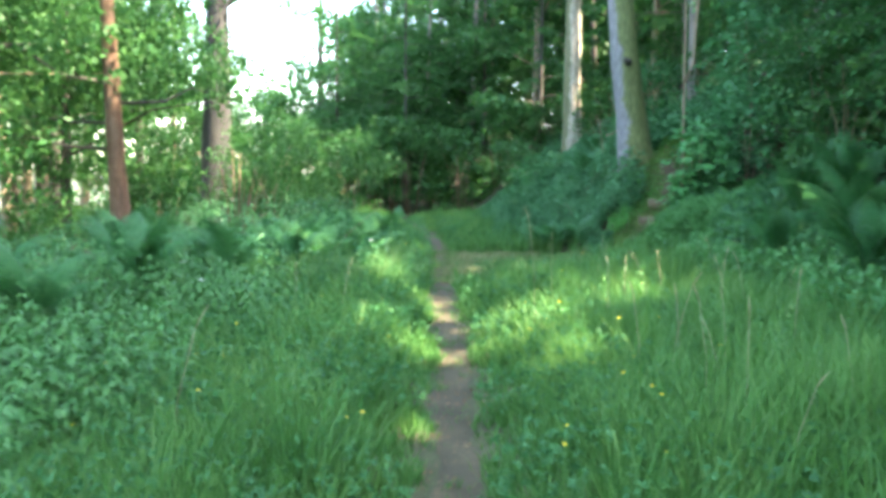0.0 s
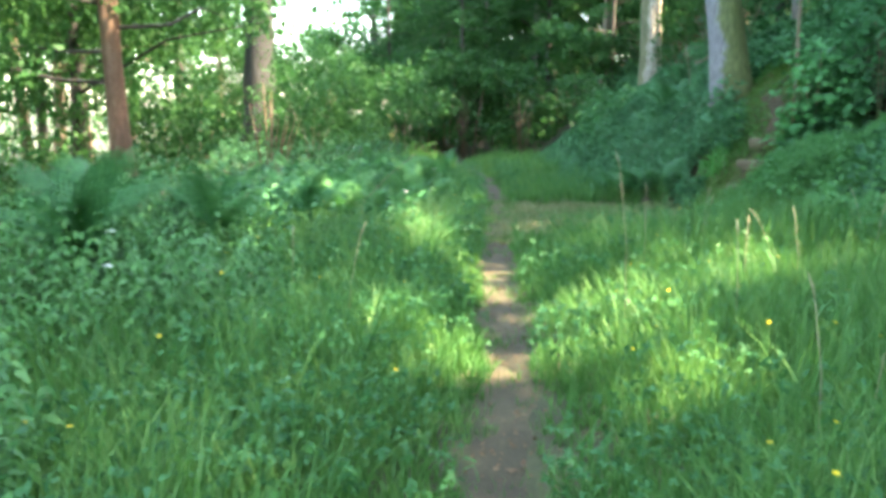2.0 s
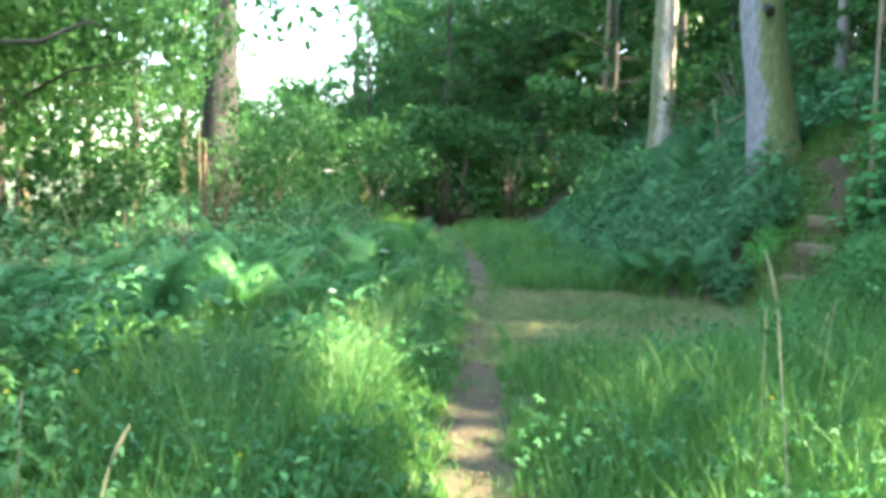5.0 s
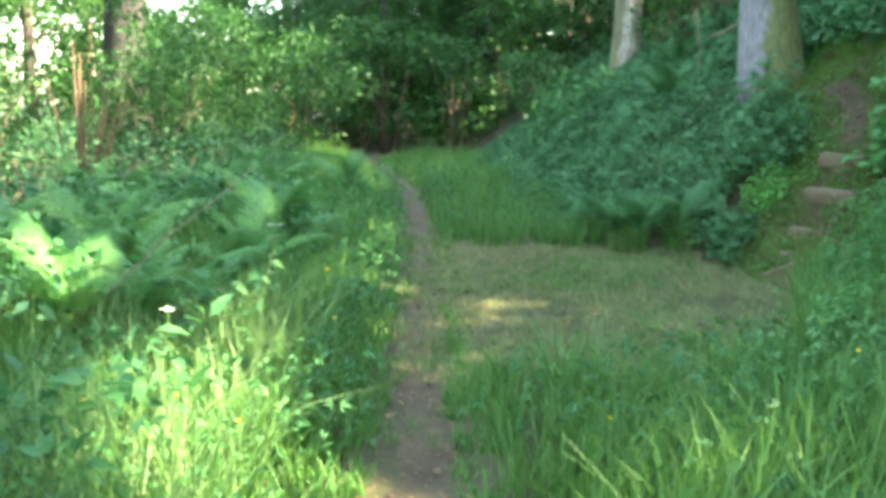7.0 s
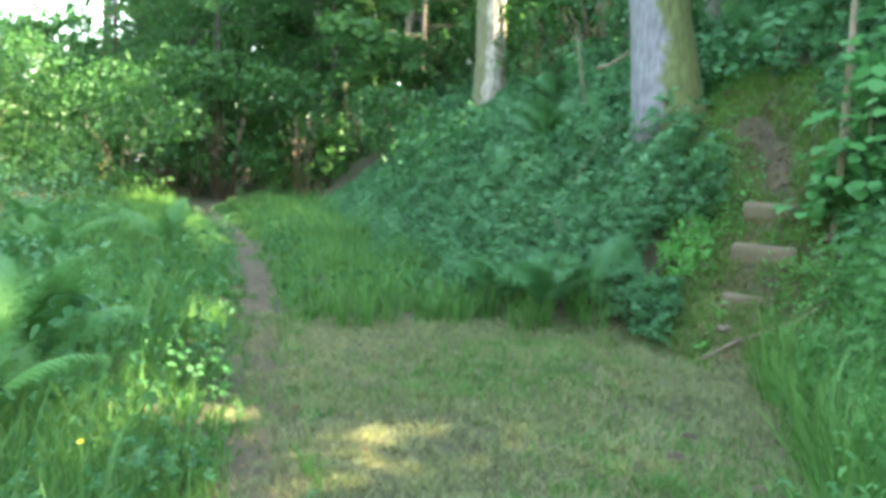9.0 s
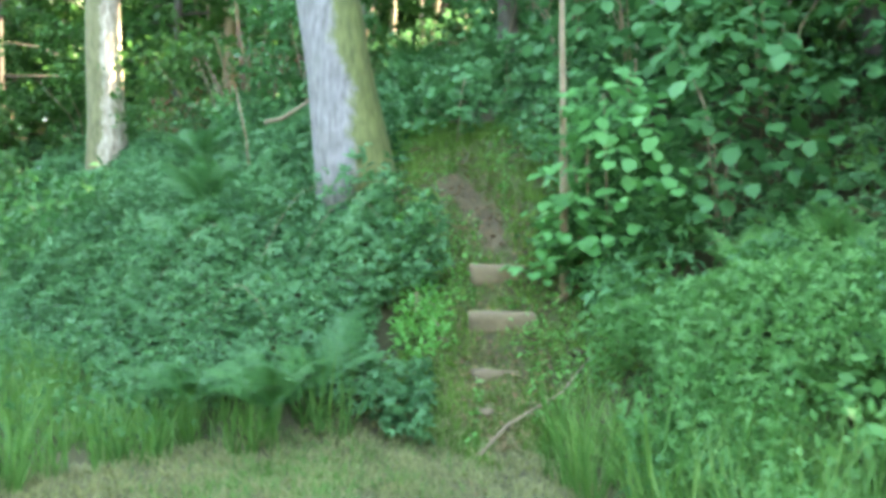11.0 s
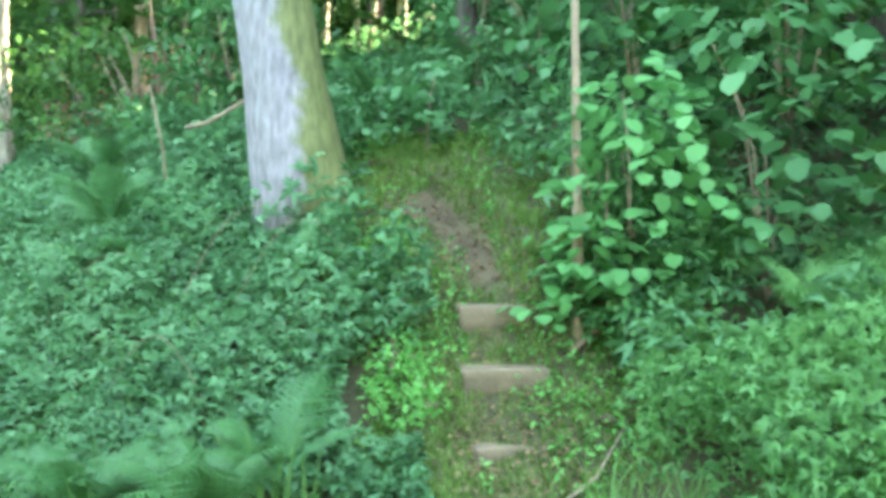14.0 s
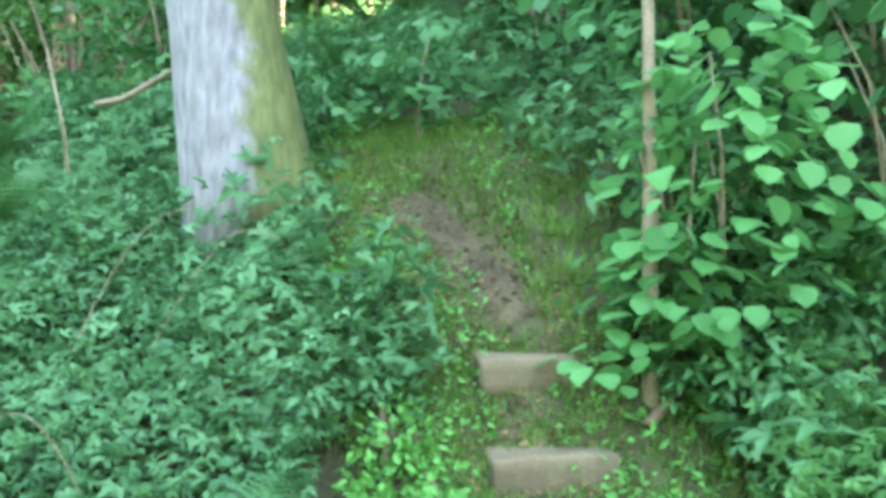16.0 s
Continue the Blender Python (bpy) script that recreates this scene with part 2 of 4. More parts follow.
def scatter_mesh(name, tv, tf, mats, locs):
    """One mesh of many copies of a small triangle template, turned by mats (N,3,3) and set at locs (N,3)."""
    tv, tf = np.asarray(tv, float), np.asarray(tf, int)
    n, k = len(locs), len(tv)
    v = (np.einsum("nij,kj->nki", mats, tv) + locs[:, None, :]).reshape(-1, 3)
    f = (tf[None] + (np.arange(n) * k)[:, None, None]).reshape(-1)
    me = bpy.data.meshes.new(name)
    me.vertices.add(len(v))
    me.vertices.foreach_set("co", v.ravel())
    me.loops.add(len(f))
    me.loops.foreach_set("vertex_index", f.astype(np.int32))
    me.polygons.add(len(f) // 3)
    me.polygons.foreach_set("loop_start", np.arange(0, len(f), 3, dtype=np.int32))
    me.update(calc_edges=True)
    return me


def part(name, me, material, parent=None, label=""):
    """Links a mesh as one object, under a thing where one is given."""
    me.materials.clear()
    me.materials.append(material)
    ob = new(name, me)
    if parent is not None:
        ob.parent = parent
    return tagged(ob, label)


def thing(name, x, y, z, label, category, group="", kind=""):
    ob = new(name)
    ob.location = (x, y, z)
    return tagged(ob, label, category, group, kind)


def turns(n, yaw=None, tilt=0.6, scale=None, droop=0.0):
    """Random frames: any heading, leaning from level by about `tilt`, with a size each."""
    yaw = rng.uniform(0, 2 * np.pi, n) if yaw is None else yaw
    a, b = rng.normal(droop, tilt, n), rng.normal(0, tilt, n)
    cz, sz, ca, sa, cb, sb = np.cos(yaw), np.sin(yaw), np.cos(a), np.sin(a), np.cos(b), np.sin(b)
    z, o = np.zeros(n), np.ones(n)
    rz = np.stack([np.stack([cz, -sz, z], 1), np.stack([sz, cz, z], 1), np.stack([z, z, o], 1)], 1)
    rx = np.stack([np.stack([o, z, z], 1), np.stack([z, ca, -sa], 1), np.stack([z, sa, ca], 1)], 1)
    ry = np.stack([np.stack([cb, z, sb], 1), np.stack([z, o, z], 1), np.stack([-sb, z, cb], 1)], 1)
    m = rz @ rx @ ry
    return m if scale is None else m * np.asarray(scale)[:, None, None]


def tube(points, radii, sides=8, wobble=0.0):
    """A tapered limb through points; returns vertices and faces."""
    pts = [Vector(p) for p in points]
    verts, faces = [], []
    for i, p in enumerate(pts):
        along = (pts[min(i + 1, len(pts) - 1)] - pts[max(i - 1, 0)]).normalized()
        u = along.cross(Vector((0.31, 0.95, 0.05))).normalized()
        w = along.cross(u)
        for s in range(sides):
            a = 2 * math.pi * s / sides
            r = radii[i] * (1 + wobble * noise.noise(Vector((math.cos(a) * 1.3 + p.x, math.sin(a) * 1.3 + p.y, p.z * 0.8))))
            verts.append(p + (u * math.cos(a) + w * math.sin(a)) * r)
    for i in range(len(pts) - 1):
        for s in range(sides):
            a, b = i * sides + s, i * sides + (s + 1) % sides
            faces.append((a, b, b + sides, a + sides))
    faces.append(tuple(range(sides))[::-1])
    faces.append(tuple(range((len(pts) - 1) * sides, len(pts) * sides)))
    return verts, faces


def tubes(name, runs, sides=6, wobble=0.0):
    verts, faces = [], []
    for points, radii in runs:
        v, f = tube(points, radii, sides, wobble)
        faces += [tuple(i + len(verts) for i in q) for q in f]
        verts += v
    return sheet(name, verts, faces)


LEAF_V = [(0, 0, 0), (-0.24, 0.3, 0.07), (0, 0.45, -0.03), (0.24, 0.3, 0.07), (-0.15, 0.68, 0.0), (0.15, 0.68, 0.0), (0, 1.0, -0.16)]
LEAF_F = [(0, 2, 1), (0, 3, 2), (1, 2, 4), (2, 3, 5), (4, 2, 6), (2, 5, 6)]
ROUND_V = [(0, 0, 0), (-0.38, 0.15, 0.05), (-0.46, 0.5, 0.05), (-0.27, 0.82, 0.0), (0, 1.0, -0.08), (0.27, 0.82, 0.0), (0.46, 0.5, 0.05), (0.38, 0.15, 0.05), (0, 0.5, -0.03)]
ROUND_F = [(8, i, (i + 7) % 8) for i in range(8)]
SMALL_V = [(0, 0, 0), (-0.32, 0.45, 0.05), (0, 1.0, -0.06), (0.32, 0.45, 0.05)]
SMALL_F = [(0, 2, 1), (0, 3, 2)]
# Three pointed leaflets on one foot, and a drooping nettle leaf.
SPRIG_V = [(0, 0, 0)]
SPRIG_F = []
for turn, far, wide in ((0.0, 1.0, 0.22), (1.1, 0.85, 0.19), (-1.1, 0.85, 0.19)):
    k = len(SPRIG_V)
    for u, w, h in ((0.45 * far, wide, 0.07), (far, 0.0, -0.26), (0.45 * far, -wide, 0.07)):
        SPRIG_V.append((w * math.cos(turn) + u * math.sin(turn), u * math.cos(turn) - w * math.sin(turn), h))
    SPRIG_F += [(0, k, k + 1), (0, k + 1, k + 2)]
NETTLE_V = [(0, 0, 0), (-0.25, 0.35, 0.06), (0, 0.45, -0.04), (0.25, 0.35, 0.06), (0, 1.0, -0.2)]
NETTLE_F = [(0, 2, 1), (0, 3, 2), (1, 2, 4), (2, 3, 4)]
SHORT_V = [(-0.5, 0, 0), (0.5, 0, 0), (-0.35, 0.15, 0.6), (0.35, 0.15, 0.6), (0, 0.46, 1.0)]
SHORT_F = [(0, 1, 3), (0, 3, 2), (2, 3, 4)]
BLADE_V = [(-0.5, 0, 0), (0.5, 0, 0), (-0.42, 0.05, 0.4), (0.42, 0.05, 0.4), (-0.28, 0.2, 0.75), (0.28, 0.2, 0.75), (0, 0.46, 1.0)]
BLADE_F = [(0, 1, 3), (0, 3, 2), (2, 3, 5), (2, 5, 4), (4, 5, 6)]


def ground_points(n, x0, x1, y0, y1, keep):
    x, y = rng.uniform(x0, x1, n), rng.uniform(y0, y1, n)
    k = keep(x, y)
    return x[k], y[k]


def patchy(x, y, s, k=0.0):
    """Slow variation between 0 and 1 over the ground."""
    return 0.5 + 0.25 * np.sin(s * x + 1.3 * k + 0.7 * np.sin(s * 0.8 * y + k)) + 0.25 * np.sin(s * 1.23 * y - 0.4 * s * x + 2.1 * k)


def grass_stuff(name, material, label, n, box, keep, height, width, bend=0.5, tuft=14, blade=(BLADE_V, BLADE_F)):
    """Blades in tufts: each tuft shares a foot, and its blades arch outwards."""
    cx, cy = ground_points(n // tuft, *box, keep)
    cx, cy = np.repeat(cx, tuft), np.repeat(cy, tuft)
    vigour = np.repeat(rng.uniform(0.6, 1.25, len(cx) // tuft), tuft)
    a, q = rng.uniform(0, 2 * np.pi, len(cx)), np.abs(rng.normal(0, 0.06, len(cx)))
    x, y = cx + q * np.cos(a), cy + q * np.sin(a)
    k = keep(x, y)
    x, y, a, vigour = x[k], y[k], a[k], vigour[k]
    h = height(x, y) * vigour * rng.uniform(0.5, 1.15, len(x))
    m = turns(len(x), a - np.pi / 2 + rng.normal(0, 0.7, len(x)), 0.2)
    w = width * rng.uniform(0.7, 1.4, len(x))
    m[:, :, 0] *= w[:, None]
    m[:, :, 1] *= (h * bend * rng.uniform(0.3, 2.2, len(x)))[:, None]
    m[:, :, 2] *= h[:, None]
    me = scatter_mesh(name, *blade, m, np.stack([x, y, land(x, y) - 0.01], 1))
    return tagged(part(name, me, material), label, "grass", kind="stuff")


def cover_stuff(name, material, label, n, box, keep, top, size, tilt=0.55, template=(LEAF_V, LEAF_F), category="undergrowth"):
    """Low leafy growth: leaves spread from the ground up to `top`, most of them near the top."""
    x, y = ground_points(n, *box, keep)
    z = land(x, y) + top(x, y) * rng.uniform(0.12, 1.0, len(x)) ** 0.6
    me = scatter_mesh(name, *template, turns(len(x), tilt=tilt, scale=size * rng.uniform(0.6, 1.35, len(x))), np.stack([x, y, z], 1))
    return tagged(part(name, me, material), label, category, kind="stuff")


def nettle_stuff(name, material, label, n, box, keep, height, size):
    """Upright stems with crossed pairs of drooping leaves, larger low down and crowded at the tip."""
    x, y = ground_points(n, *box, keep)
    h = height(x, y) * rng.uniform(0.7, 1.2, len(x))
    lx, ly = rng.normal(0, 0.12, len(x)), rng.normal(0, 0.12, len(x))
    first = rng.uniform(0, 6.28, len(x))
    locs, heads, sizes = [], [], []
    for tier in range(8):
        s = 0.3 + 0.7 * tier / 7
        for side in range(4 if tier == 7 else 2):
            locs.append(np.stack([x + lx * h * s, y + ly * h * s, land(x, y) + h * s], 1))
            heads.append(first + tier * np.pi / 2 + side * np.pi * (0.5 if tier == 7 else 1.0))
            sizes.append(size * (1.25 - 0.75 * s) * rng.uniform(0.8, 1.25, len(x)))
    locs, heads, sizes = np.concatenate(locs), np.concatenate(heads), np.concatenate(sizes)
    me = scatter_mesh(name, NETTLE_V, NETTLE_F, turns(len(locs), heads, 0.25, sizes, -0.35), locs)
    return tagged(part(name, me, material), label, "undergrowth", kind="stuff")


def cloud(clumps, per, size, tilt=0.75, flat=0.7, template=(LEAF_V, LEAF_F), name="leaves", foot=None):
    """Leaves in loose clumps (x, y, z, radius), thicker towards each clump's outside; a high crown on the foot given keeps the canopy's openings."""
    locs, k = [], np.asarray(clumps, float)
    for cx, cy, cz, r in k:
        m = max(4, int(per * r * r))
        d = rng.normal(0, 1, (m, 3))
        d /= np.linalg.norm(d, axis=1)[:, None]
        d *= (r * rng.uniform(0.25, 1.12, m) ** 0.6)[:, None]
        d[:, 2] *= flat
        locs.append(d + (cx, cy, cz))
    locs = np.concatenate(locs)
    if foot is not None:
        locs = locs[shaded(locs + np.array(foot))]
    return scatter_mesh(name, *template, turns(len(locs), tilt=tilt, scale=size * rng.uniform(0.6, 1.4, len(locs))), locs)


# ---- ground ----
def ground_sheet():
    xs = np.unique(np.round(np.concatenate([np.linspace(-6, 9, 101), -6 - 0.3 * (1.25 ** np.arange(1, 27) - 1) / 0.25, 9 + 0.3 * (1.25 ** np.arange(1, 27) - 1) / 0.25]), 4))
    ys = np.unique(np.round(np.concatenate([np.linspace(-2, 26, 188), -2 - 0.3 * (1.25 ** np.arange(1, 27) - 1) / 0.25, 26 + 0.3 * (1.25 ** np.arange(1, 27) - 1) / 0.25]), 4))
    gx, gy = np.meshgrid(xs, ys)
    v = np.stack([gx, gy, land(gx, gy)], -1).reshape(-1, 3)
    w = len(xs)
    f = [(j * w + i, j * w + i + 1, (j + 1) * w + i + 1, (j + 1) * w + i) for j in range(len(ys) - 1) for i in range(w - 1)]
    return tagged(part("ground", sheet("ground", v, f), EARTH), "dark mossy woodland soil under grass and undergrowth", "ground", kind="structure")


ground_sheet()


def strip(name, centre, half, label):
    """A worn strip of bare soil laid on the ground along centre, a list of (x, y), with ragged sides."""
    c = np.array(centre)
    across = 9
    t = np.gradient(c, axis=0)
    t /= np.linalg.norm(t, axis=1)[:, None]
    nrm = np.stack([t[:, 1], -t[:, 0]], 1)
    v, f = [], []
    for i, (p, q) in enumerate(zip(c, nrm)):
        wl, wr = (half * (1 + 0.35 * noise.noise(Vector((p[0] * 2.1 + s, p[1] * 2.1, s)))) for s in (3.0, 9.0))
        for j in range(across):
            u = -wl + (wl + wr) * j / (across - 1)
            x, y = p + q * u
            lift = 0.012 + 0.012 * noise.noise(Vector((x * 7, y * 7, 0.5))) - 0.03 * (abs(2 * j / (across - 1) - 1) ** 4)
            v.append((x, y, float(land(x, y)) + lift))
    for i in range(len(c) - 1):
        for j in range(across - 1):
            f.append((i * across + j, i * across + j + 1, (i + 1) * across + j + 1, (i + 1) * across + j))
    return tagged(part(name, sheet(name, v, f), SOIL), label, "footpath", kind="structure")


ys = np.arange(-3, 26, 0.08)
strip("path", [(float(way(y)) + 0.04 * math.sin(y * 1.9), y) for y in ys], 0.15, "narrow trodden brown earth footpath through the grass")
climb = [(5.06 + 0.17 * math.sin(math.pi * s / 1.1), 15.2 + s) for s in np.arange(0, 1.06, 0.05)]
strip("bank_path", climb, 0.12, "bare brown earth climbing the bank above stone steps")


# ---- grass ----
def off_path(x, y):
    return np.abs(x - way(y)) - 0.21 - 0.05 * np.sin(5.3 * y) * np.sin(2.1 * y)


def clearing(x, y):
    """Inside the short-cut patch: above zero."""
    near = 11.3 + 0.35 * np.sin(2 * x) + 0.5 * np.clip(x - 2.6, 0, 3)
    far = 15.3 - 0.18 * np.clip(x - 1, 0, 9) + 0.1 * np.sin(3 * x)
    side = np.minimum(x - way(y) - 0.15, 4.15 - x - 0.25 * (14 - y))
    return np.minimum(np.minimum(y - near, far - y), side)


def stair_way(x, y):
    """Distance from the line of the steps."""
    return np.where(y < 15.1, np.abs((x - 4.35) * 0.77 - (y - 14.3) * 0.636), np.abs(x - 5.06 - 0.17 * np.sin(np.clip((y - 15.2) / 1.1, 0, 1) * np.pi))) + np.where((y < 13.9) | (y > 16.8), 9, 0)


def tall(x, y):
    return (off_path(x, y) > -0.05) & (clearing(x, y) < 0.05 * np.sin(9 * x) + 0.05) & (bank_in(x, y) < np.where(y > 13.3, 0.3, 0.9)) & (x > way(y) - 3.0) & (stair_way(x, y) > 0.45)


def tall_h(x, y):
    base = (0.1 + 0.37 * np.clip(off_path(x, y) / 0.6, 0, 1)) * np.where(x < way(y) - 0.7, 0.85, 1.0) * np.where(y > 15, 0.8, 1.0)
    return base * (0.7 + 0.6 * patchy(x, y, 1.9))


grass_stuff("tall_grass", GRASS, "long fresh green meadow grass beside a footpath", 190000, (-1.6, 6.6, 0.6, 12.5), tall, tall_h, 0.01, 0.75)
grass_stuff("tall_grass", GRASS, "long green grass growing behind a mown clearing", 75000, (-3.0, 5.2, 12.5, 25), tall, tall_h, 0.013, 0.75, blade=(SHORT_V, SHORT_F))
grass_stuff("tall_grass", GRASS, "long green meadow grass behind the walk's start", 30000, (-2.0, 7.5, -6, 0.6), tall, tall_h, 0.016, 0.6, blade=(SHORT_V, SHORT_F))
grass_stuff("path_grass", GRASS, "short trodden grass tufts edging bare earth", 46000, (-1, 3, 0.0, 24), lambda x, y: (np.abs(off_path(x, y) + 0.03) < 0.05 + 0.1 * patchy(x, y, 4.3, 2)) | (off_path(x, y) < 0) & (patchy(x, y, 3.7, 6) > 0.56), lambda x, y: 0.06 + 0.07 * patchy(x, y, 6.0, 1), 0.006, 0.9, blade=(SHORT_V, SHORT_F))
grass_stuff("mown_grass", DRY, "short-cut yellowish grass with bare straw patches", 100000, (0.8, 4.6, 10.8, 15.6), lambda x, y: (clearing(x, y) > -0.25), lambda x, y: 0.05 + 0 * x, 0.006, 1.2, blade=(SHORT_V, SHORT_F))
grass_stuff("mown_grass", GRASS, "short-cut green grass of a woodland clearing", 60000, (0.8, 4.6, 10.8, 15.6), lambda x, y: (clearing(x, y) > -0.3) & (patchy(x, y, 2.3, 1) > rng.uniform(0.1, 0.9, len(x))), lambda x, y: 0.065 + 0 * x, 0.007, 1.0, blade=(SHORT_V, SHORT_F))

# ---- low leafy growth ----
nettle_stuff("nettle_patch", NETTLE, "leafy green nettles and herbs crowding the verge", 4600, (-3.6, 0.9, -0.5, 9.9), lambda x, y: (x < way(y) - 1.5 + 0.3 * np.sin(2 * y)) & (x > -3.4 + 0.6 * np.sin(1.7 * y)) & (y < 9.0 + 0.5 * np.sin(3 * x)) & (patchy(x, y, 2.6, 3) > 0.16), lambda x, y: (0.5 + 0.35 * patchy(x, y, 2.2, 4)) * np.clip((way(y) - 0.7 - x) / 0.9, 0.35, 1), 0.105)
nettle_stuff("nettle_patch", NETTLE, "young nettles standing among long grass", 700, (2.6, 6.0, 1.5, 11.5), lambda x, y: (bank_in(x, y) > -2.2) & (bank_in(x, y) < 0.6) & (patchy(x, y, 1.9, 7) > 0.5) & (clearing(x, y) < -0.3), lambda x, y: 0.5 + 0 * x, 0.09)
cover_stuff("verge_herbs", HERB, "low herbs growing among long grass", 56000, (-2.6, 6.0, 0.5, 21), lambda x, y: tall(x, y) & (patchy(x, y, 2.9, 5) > 0.45), lambda x, y: 0.34 + 0.14 * patchy(x, y, 5.0, 1), 0.036, 0.6, (SPRIG_V, SPRIG_F))
cover_stuff("verge_herbs", CLEAVER, "light green cleavers scrambling through the verge", 16000, (-2.6, 1.4, 4.0, 20), lambda x, y: tall(x, y) & (x < way(y) - 0.35) & (patchy(x, y, 2.4, 8) > 0.52), lambda x, y: 0.5 + 0 * x, 0.04, 0.8)
cover_stuff("verge_herbs", HERB, "small-leaved herbs filling the verge by the footpath", 12000, (-1.2, 1.7, 0.6, 9.5), lambda x, y: (x < way(y) - 0.4 - 0.15 * np.sin(3 * y)) & (x > way(y) - 1.5) & (patchy(x, y, 3.3, 9) > 0.3), lambda x, y: 0.3 + 0.25 * np.clip((way(y) - 0.4 - x) / 0.8, 0, 1), 0.038, 0.65)
cover_stuff("bank_foot_herbs", CLEAVER, "light green herbs along the foot of the bank", 14000, (4.2, 7.2, 2.0, 12.5), lambda x, y: (bank_in(x, y) > -0.5 + 0.3 * np.sin(2.3 * y)) & (bank_in(x, y) < 0.9) & (patchy(x, y, 2.1, 3) > 0.4), lambda x, y: 0.65 + 0 * x, 0.08, 0.7, (SMALL_V, SMALL_F))
cover_stuff("upper_herbs", HERB, "leafy herbs at the top of the climbing path", 12000, (4.9, 8.0, 16.7, 21), lambda x, y: (patchy(x, y, 2.0, 2) > 0.15) & (bank_in(x, y) > 1.5), lambda x, y: 0.4 + 0 * x, 0.08, 0.6, (SMALL_V, SMALL_F))
cover_stuff("verge_plants", HERB, "broad-leaved green plants standing in the verge", 9000, (-2.2, 1.0, 8.8, 16), lambda x, y: (x < way(y) - 0.75) & (patchy(x, y, 2.7, 4) > 0.5), lambda x, y: 0.62 + 0 * x, 0.09)
cover_stuff("left_undergrowth", BRAMBLE, "dark undergrowth below the trees beside the ride", 46000, (-12, 0.0, -6, 34), lambda x, y: (x < way(y) - 1.9 + 0.4 * np.sin(1.3 * y)) & ((y > 8.5) | (x < -3.0 + 0.5 * np.sin(2 * y))), lambda x, y: 0.45 + 0.5 * patchy(x, y, 1.2), 0.085, 0.55, (SMALL_V, SMALL_F))
cover_stuff("bank_bramble", BRAMBLE, "dense dark green bramble covering the bank beside steps", 84000, (1.0, 5.2, 13.9, 24), lambda x, y: (bank_in(x, y) > 0.15 + 0.15 * np.sin(3 * y)) & (bank_in(x, y) < 3.4) & (stair_way(x, y) > 0.45) & ((y > 15.2) | (x < 4.15)) & (np.hypot(x - 4.16, y - 15.02) > 0.28) & (np.hypot(x - 4.68, y - 15.75) > 0.22), lambda x, y: 0.22 + 0.5 * np.clip(bank_in(x, y), 0, 1) * patchy(x, y, 2.6) * (0.55 + 0.6 * patchy(x, y, 8.5, 3)), 0.062, 0.5, (SPRIG_V, SPRIG_F))
cover_stuff("bank_bramble", BRAMBLE, "dense dark bramble and ivy on the shaded bank", 30000, (4.4, 10.5, -5, 16.5), lambda x, y: (bank_in(x, y) > 0.5 + 0.3 * np.sin(2 * y)) & (stair_way(x, y) > 0.55), lambda x, y: 0.25 + 0.7 * patchy(x, y, 1.7) * (0.4 + 0.8 * patchy(x, y, 6.5, 2)), 0.1, 0.55, (SPRIG_V, SPRIG_F))
cover_stuff("upper_bank_cover", BRAMBLE, "ivy and bramble covering the upper bank", 20000, (0, 12, 15, 36), lambda x, y: (bank_in(x, y) > 1.6) & (stair_way(x, y) > 0.35), lambda x, y: 0.3 + 0.5 * patchy(x, y, 1.4), 0.1, 0.55, (SPRIG_V, SPRIG_F))
cover_stuff("fresh_herb_clump", LIME, "bright lime-green herb clump beside stone steps", 7500, (3.6, 5.0, 14.5, 16.1), lambda x, y: np.minimum(np.hypot(x - 4.16, y - 15.0) - 0.22, np.hypot(x - 4.68, y - 15.75) - 0.18) < 0.05 * np.sin(9 * x), lambda x, y: 0.3 + 0 * x, 0.045, 0.7)
cover_stuff("moss_herbs", LIME, "small bright herbs and moss over the climbing path", 17000, (3.9, 6.8, 14.0, 19.5), lambda x, y: (stair_way(np.asarray(x), np.clip(y, 13.95, 16.7)) < 0.95) & (stair_way(x, y) > 0.1 + 0.12 * patchy(x, y, 9.0, 2)) & (patchy(x, y, 4.0, 1) > 0.42) | (stair_way(x, y) < 0.2) & ((patchy(x, y, 7.0, 4) > 0.6) | (y > 16.0) & (patchy(x, y, 5.0, 4) > 0.3)), lambda x, y: 0.09 + 0.05 * patchy(x, y, 5.0, 8), 0.04, 0.5)
grass_stuff("bank_moss", MOSSY, "short mossy growth over the climbing earth path", 70000, (3.9, 6.6, 13.9, 18.5), lambda x, y: (stair_way(np.asarray(x), np.clip(y, 13.95, 16.7)) < 0.9) & ((stair_way(x, y) > 0.05 + 0.1 * patchy(x, y, 8.0, 2)) | (y < 15.15) & (patchy(x, y, 6.0, 3) > 0.3) | (y > 16.1)), lambda x, y: 0.05 + 0.03 * patchy(x, y, 5.0), 0.008, 1.0, blade=(SHORT_V, SHORT_F))
cover_stuff("cleavers_patch", CLEAVER, "scrambling yellow-green cleavers over grass at the bank foot", 38000, (3.5, 6.8, 9.8, 14.2), lambda x, y: (clearing(x, y) < -0.1) & (stair_way(x, y) > 0.6) & (bank_in(x, y) < 1.6) & (bank_in(x, y) > -1.3) & (patchy(x, y, 3.4, 2) > 0.3), lambda x, y: 0.25 + 0.35 * patchy(x, y, 3.1, 5) + 0.55 * np.exp(-((x - 4.85) ** 2 + (y - 13.1) ** 2) / 0.5), 0.046, 0.8, (SPRIG_V, SPRIG_F))
